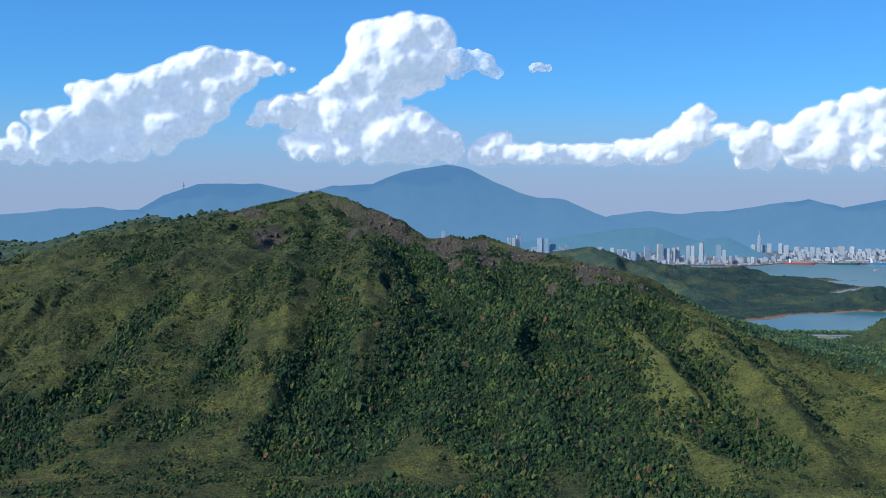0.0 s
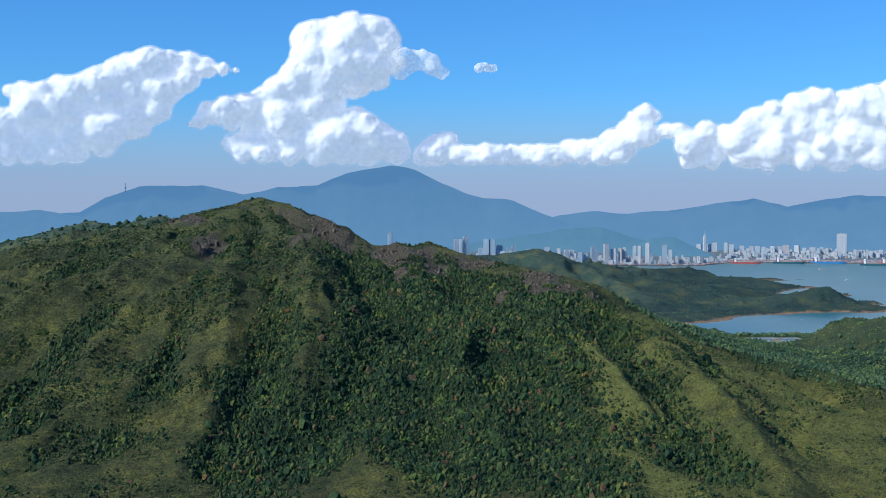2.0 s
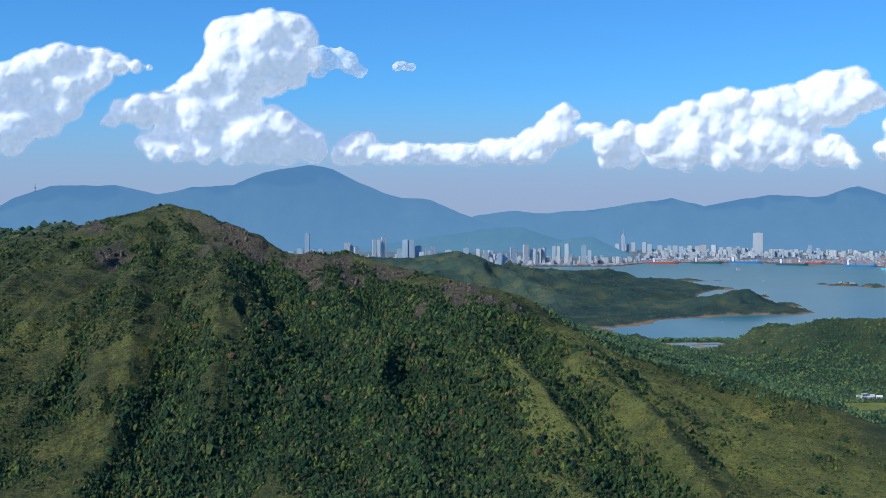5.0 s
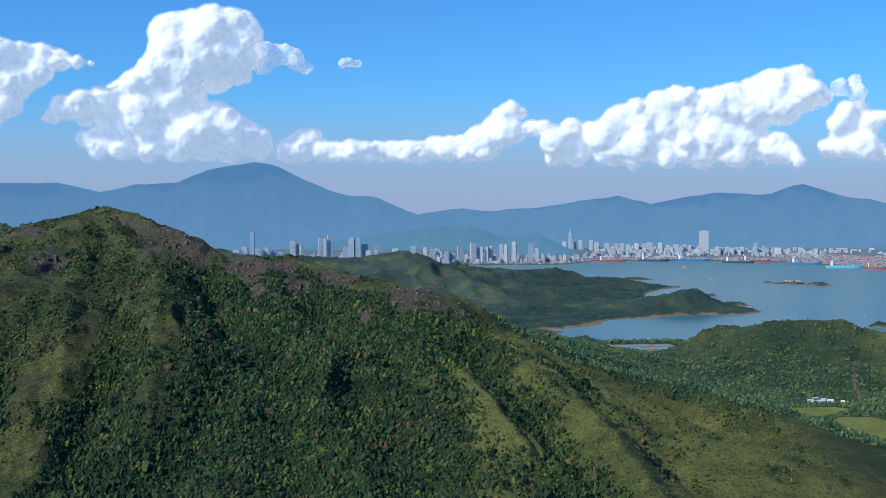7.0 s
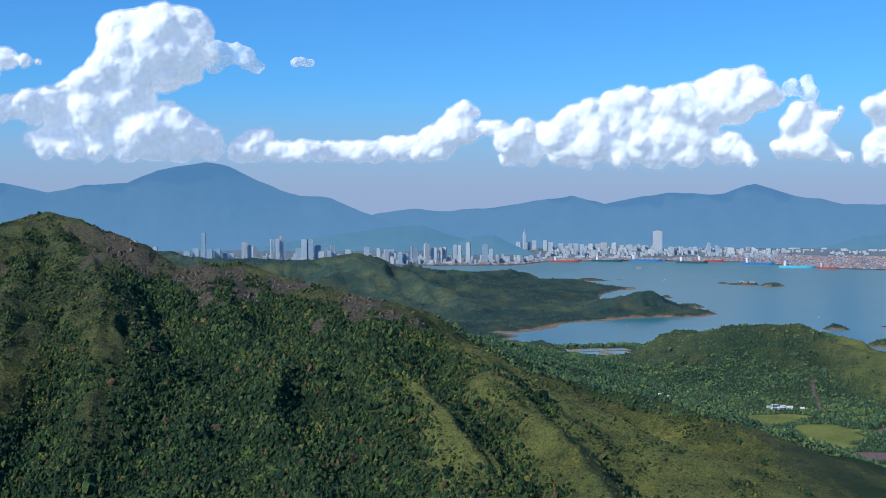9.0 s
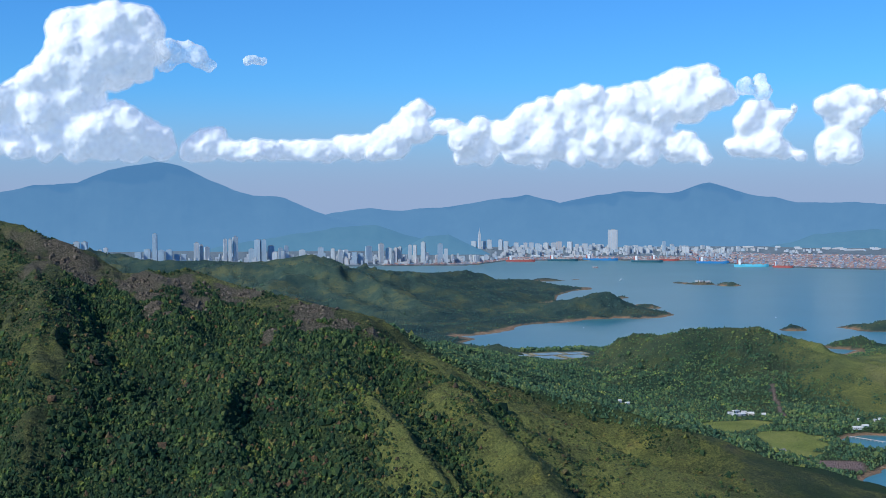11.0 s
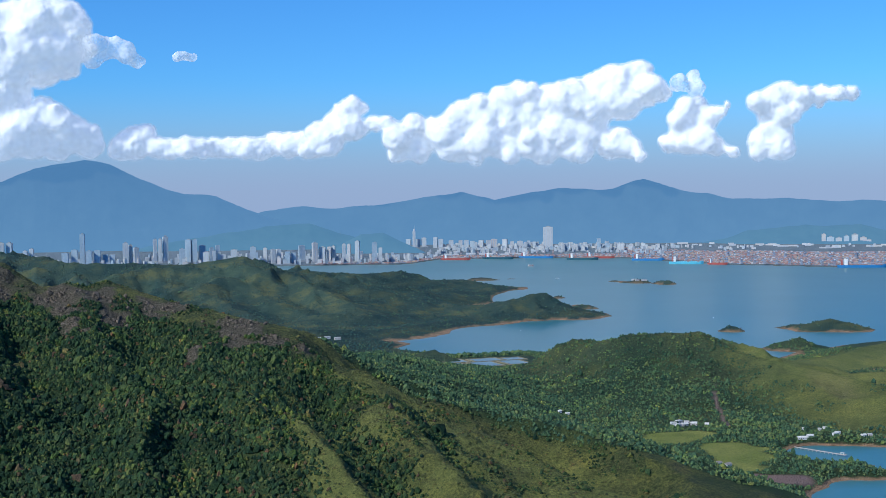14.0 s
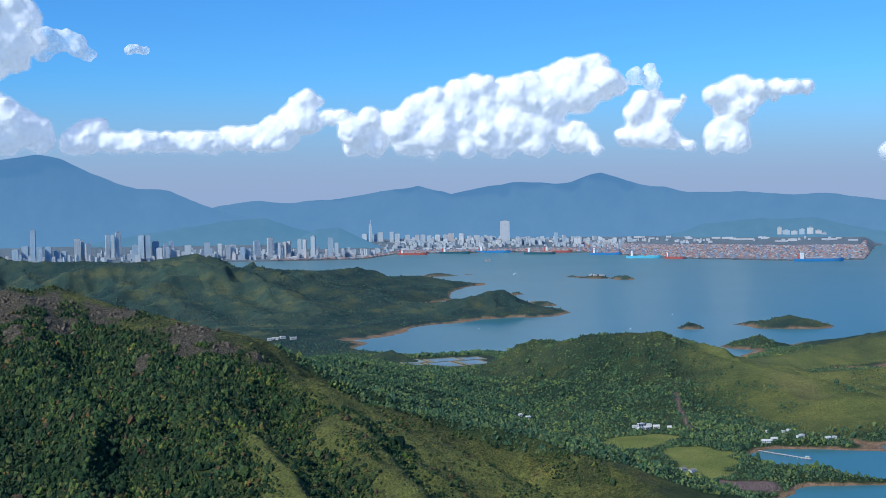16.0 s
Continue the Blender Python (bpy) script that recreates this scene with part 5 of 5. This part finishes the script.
# fish ponds with pale banks
pond_water, n, l, b = material("pond_water", 0.15)
l.new(ramp(n, l, noise_node(n, l, 0.05, 3, 0.5).outputs["Fac"], [(0.3, (0.11, 0.20, 0.25)), (0.7, (0.18, 0.28, 0.32))]), b.inputs["Base Color"])
b.inputs["Specular IOR Level"].default_value = 0.25
b.inputs["Roughness"].default_value = 0.35
bank_mat = plain("pale_pond_bank", (0.24, 0.22, 0.15), 0.9, 0.25, 0.3)
for cx, cy, wx_, wy_ in ((413, 1622, 24, 26), (404, 1585, 26, 36), (440, 1586, 26, 38), (450, 1622, 32, 24), (474, 1592, 24, 34), (482, 1622, 22, 20)):
    ob = thing("fish_pond", "still pale fish pond with low earth banks", "pond", "fish ponds", place(cx, cy, 4.6, 8))
    hx, hy = wx_ / 2, wy_ / 2
    part("bank", boxes((-hx - 2.4, hx + 2.4, -hy - 2.4, -hy, -6, 0.7), (-hx - 2.4, hx + 2.4, hy, hy + 2.4, -6, 0.7), (-hx - 2.4, -hx, -hy, hy, -6, 0.7), (hx, hx + 2.4, -hy, hy, -6, 0.7)), bank_mat, ob)
    part("water_surface", boxes((-hx, hx, -hy, hy, -5, 0.3)), pond_water, ob)

# pier in the lagoon
deck_mat = plain("weathered_concrete", (0.52, 0.48, 0.42), 0.85, 0.15, 0.8)
pier = thing("pier", "long pale concrete pier on piles", "pier", "", place(529, 1064, 0, -65))
part("deck", boxes((-8, 32, -0.55, 0.55, 1.2, 1.45)), deck_mat, pier)
part("pierhead", boxes((30, 36, -1.4, 1.4, 1.2, 1.5)), deck_mat, pier)
part("shelter", boxes((31.5, 34.5, -1.0, 1.0, 2.6, 2.8), (31.6, 31.8, -0.9, -0.7, 1.5, 2.6), (34.2, 34.4, -0.9, -0.7, 1.5, 2.6), (31.6, 31.8, 0.7, 0.9, 1.5, 2.6), (34.2, 34.4, 0.7, 0.9, 1.5, 2.6)), pale_roof, pier)
for k in range(12):
    part("pile", boxes((-6 + 3.4 * k, -5.7 + 3.4 * k, -0.3, 0.3, -3, 1.2)), deck_mat, pier)

# ---------------------------------------------------------------- crags on the crest
crag_mat, n, l, b = material("crag_rock", 0.92)
rk = noise_node(n, l, 0.45, 8, 0.75)
l.new(ramp(n, l, rk.outputs["Fac"], [(0.38, (0.026, 0.025, 0.020)), (0.48, (0.085, 0.072, 0.056)), (0.58, (0.17, 0.14, 0.112)), (0.70, (0.28, 0.24, 0.20))]), b.inputs["Base Color"])
bump(n, l, rk.outputs["Fac"], b, 0.8, 1.0)


def outcrop(x, y, wide, deep, count, high, label):
    """A crag: weathered blocks and slabs stuck in the slope."""
    ob = thing("rock_outcrop", label, "rock", "crest crags", place(x, y, float(terrain(np.array([x]), np.array([y]))[0][0])))
    for _ in range(count):
        px, py = x + rng.normal(0, wide), y + rng.normal(0, deep)
        z = float(terrain(np.array([px]), np.array([py]))[0][0])
        v, f = BALL[2]
        s_ = high * rng.uniform(0.35, 1.0)
        v = np.sign(v) * np.abs(v) ** 0.6
        q = v * np.array((s_ * rng.uniform(0.28, 0.5), s_ * rng.uniform(0.28, 0.5), s_ * rng.uniform(0.6, 1.0)))
        q = q * (1 + 0.35 * noise3(q + px, s_ * 0.5, 5))[:, None]
        lean, turn = rng.normal(0, 0.16), rng.uniform(0, 3)
        q = np.c_[q[:, 0] * math.cos(turn) - q[:, 1] * math.sin(turn) + lean * q[:, 2], q[:, 0] * math.sin(turn) + q[:, 1] * math.cos(turn), q[:, 2]]
        q = q + (px - x, py - y, z - s_ * 0.5 - ob.matrix_basis.translation.z)
        new("boulder", mesh_from("boulder", q, f, crag_mat, False)).parent = ob
    return ob


for cx, cy, size in CRAGS:
    outcrop(cx, cy, size * 0.75, size * 0.6, 20, size * 0.5, "weathered grey-brown crag below the mountain's crest")
# bare shore rocks
for rx, ry, size, count in ((905, 1800, 7, 9), (812, 2252, 6, 8), (760, 2120, 7, 8), (872, 1842, 6, 6), (886, 1985, 5, 5)):
    outcrop(rx, ry, size, size * 0.5, count, 2.2, "low tawny rocks at the water's edge")

# mast on the far shoulder, and the pale spire above the towers
mast = thing("radio_mast", "thin pale radio mast on the blue ridge", "mast", "", place(-905, 4690, 190))
part("pole", boxes((-1.2, 1.2, -1.2, 1.2, 0, 62, 0.6)), roof_mat, mast)
part("platform", boxes((-3, 3, -3, 3, 44, 47)), roof_mat, mast)
spire = thing("spire_monument", "white monument with a spire above the towers", "monument", "", place(1040, 4420, 15))
part("base", boxes((-2.2, 2.2, -2, 2, 0, 64), (-4, 4, -3.5, 3.5, 0, 56)), white_wall, spire)
part("spire", boxes((0.2, 1.6, -0.7, 0.7, 64, 76, 0.7)), white_wall, spire)
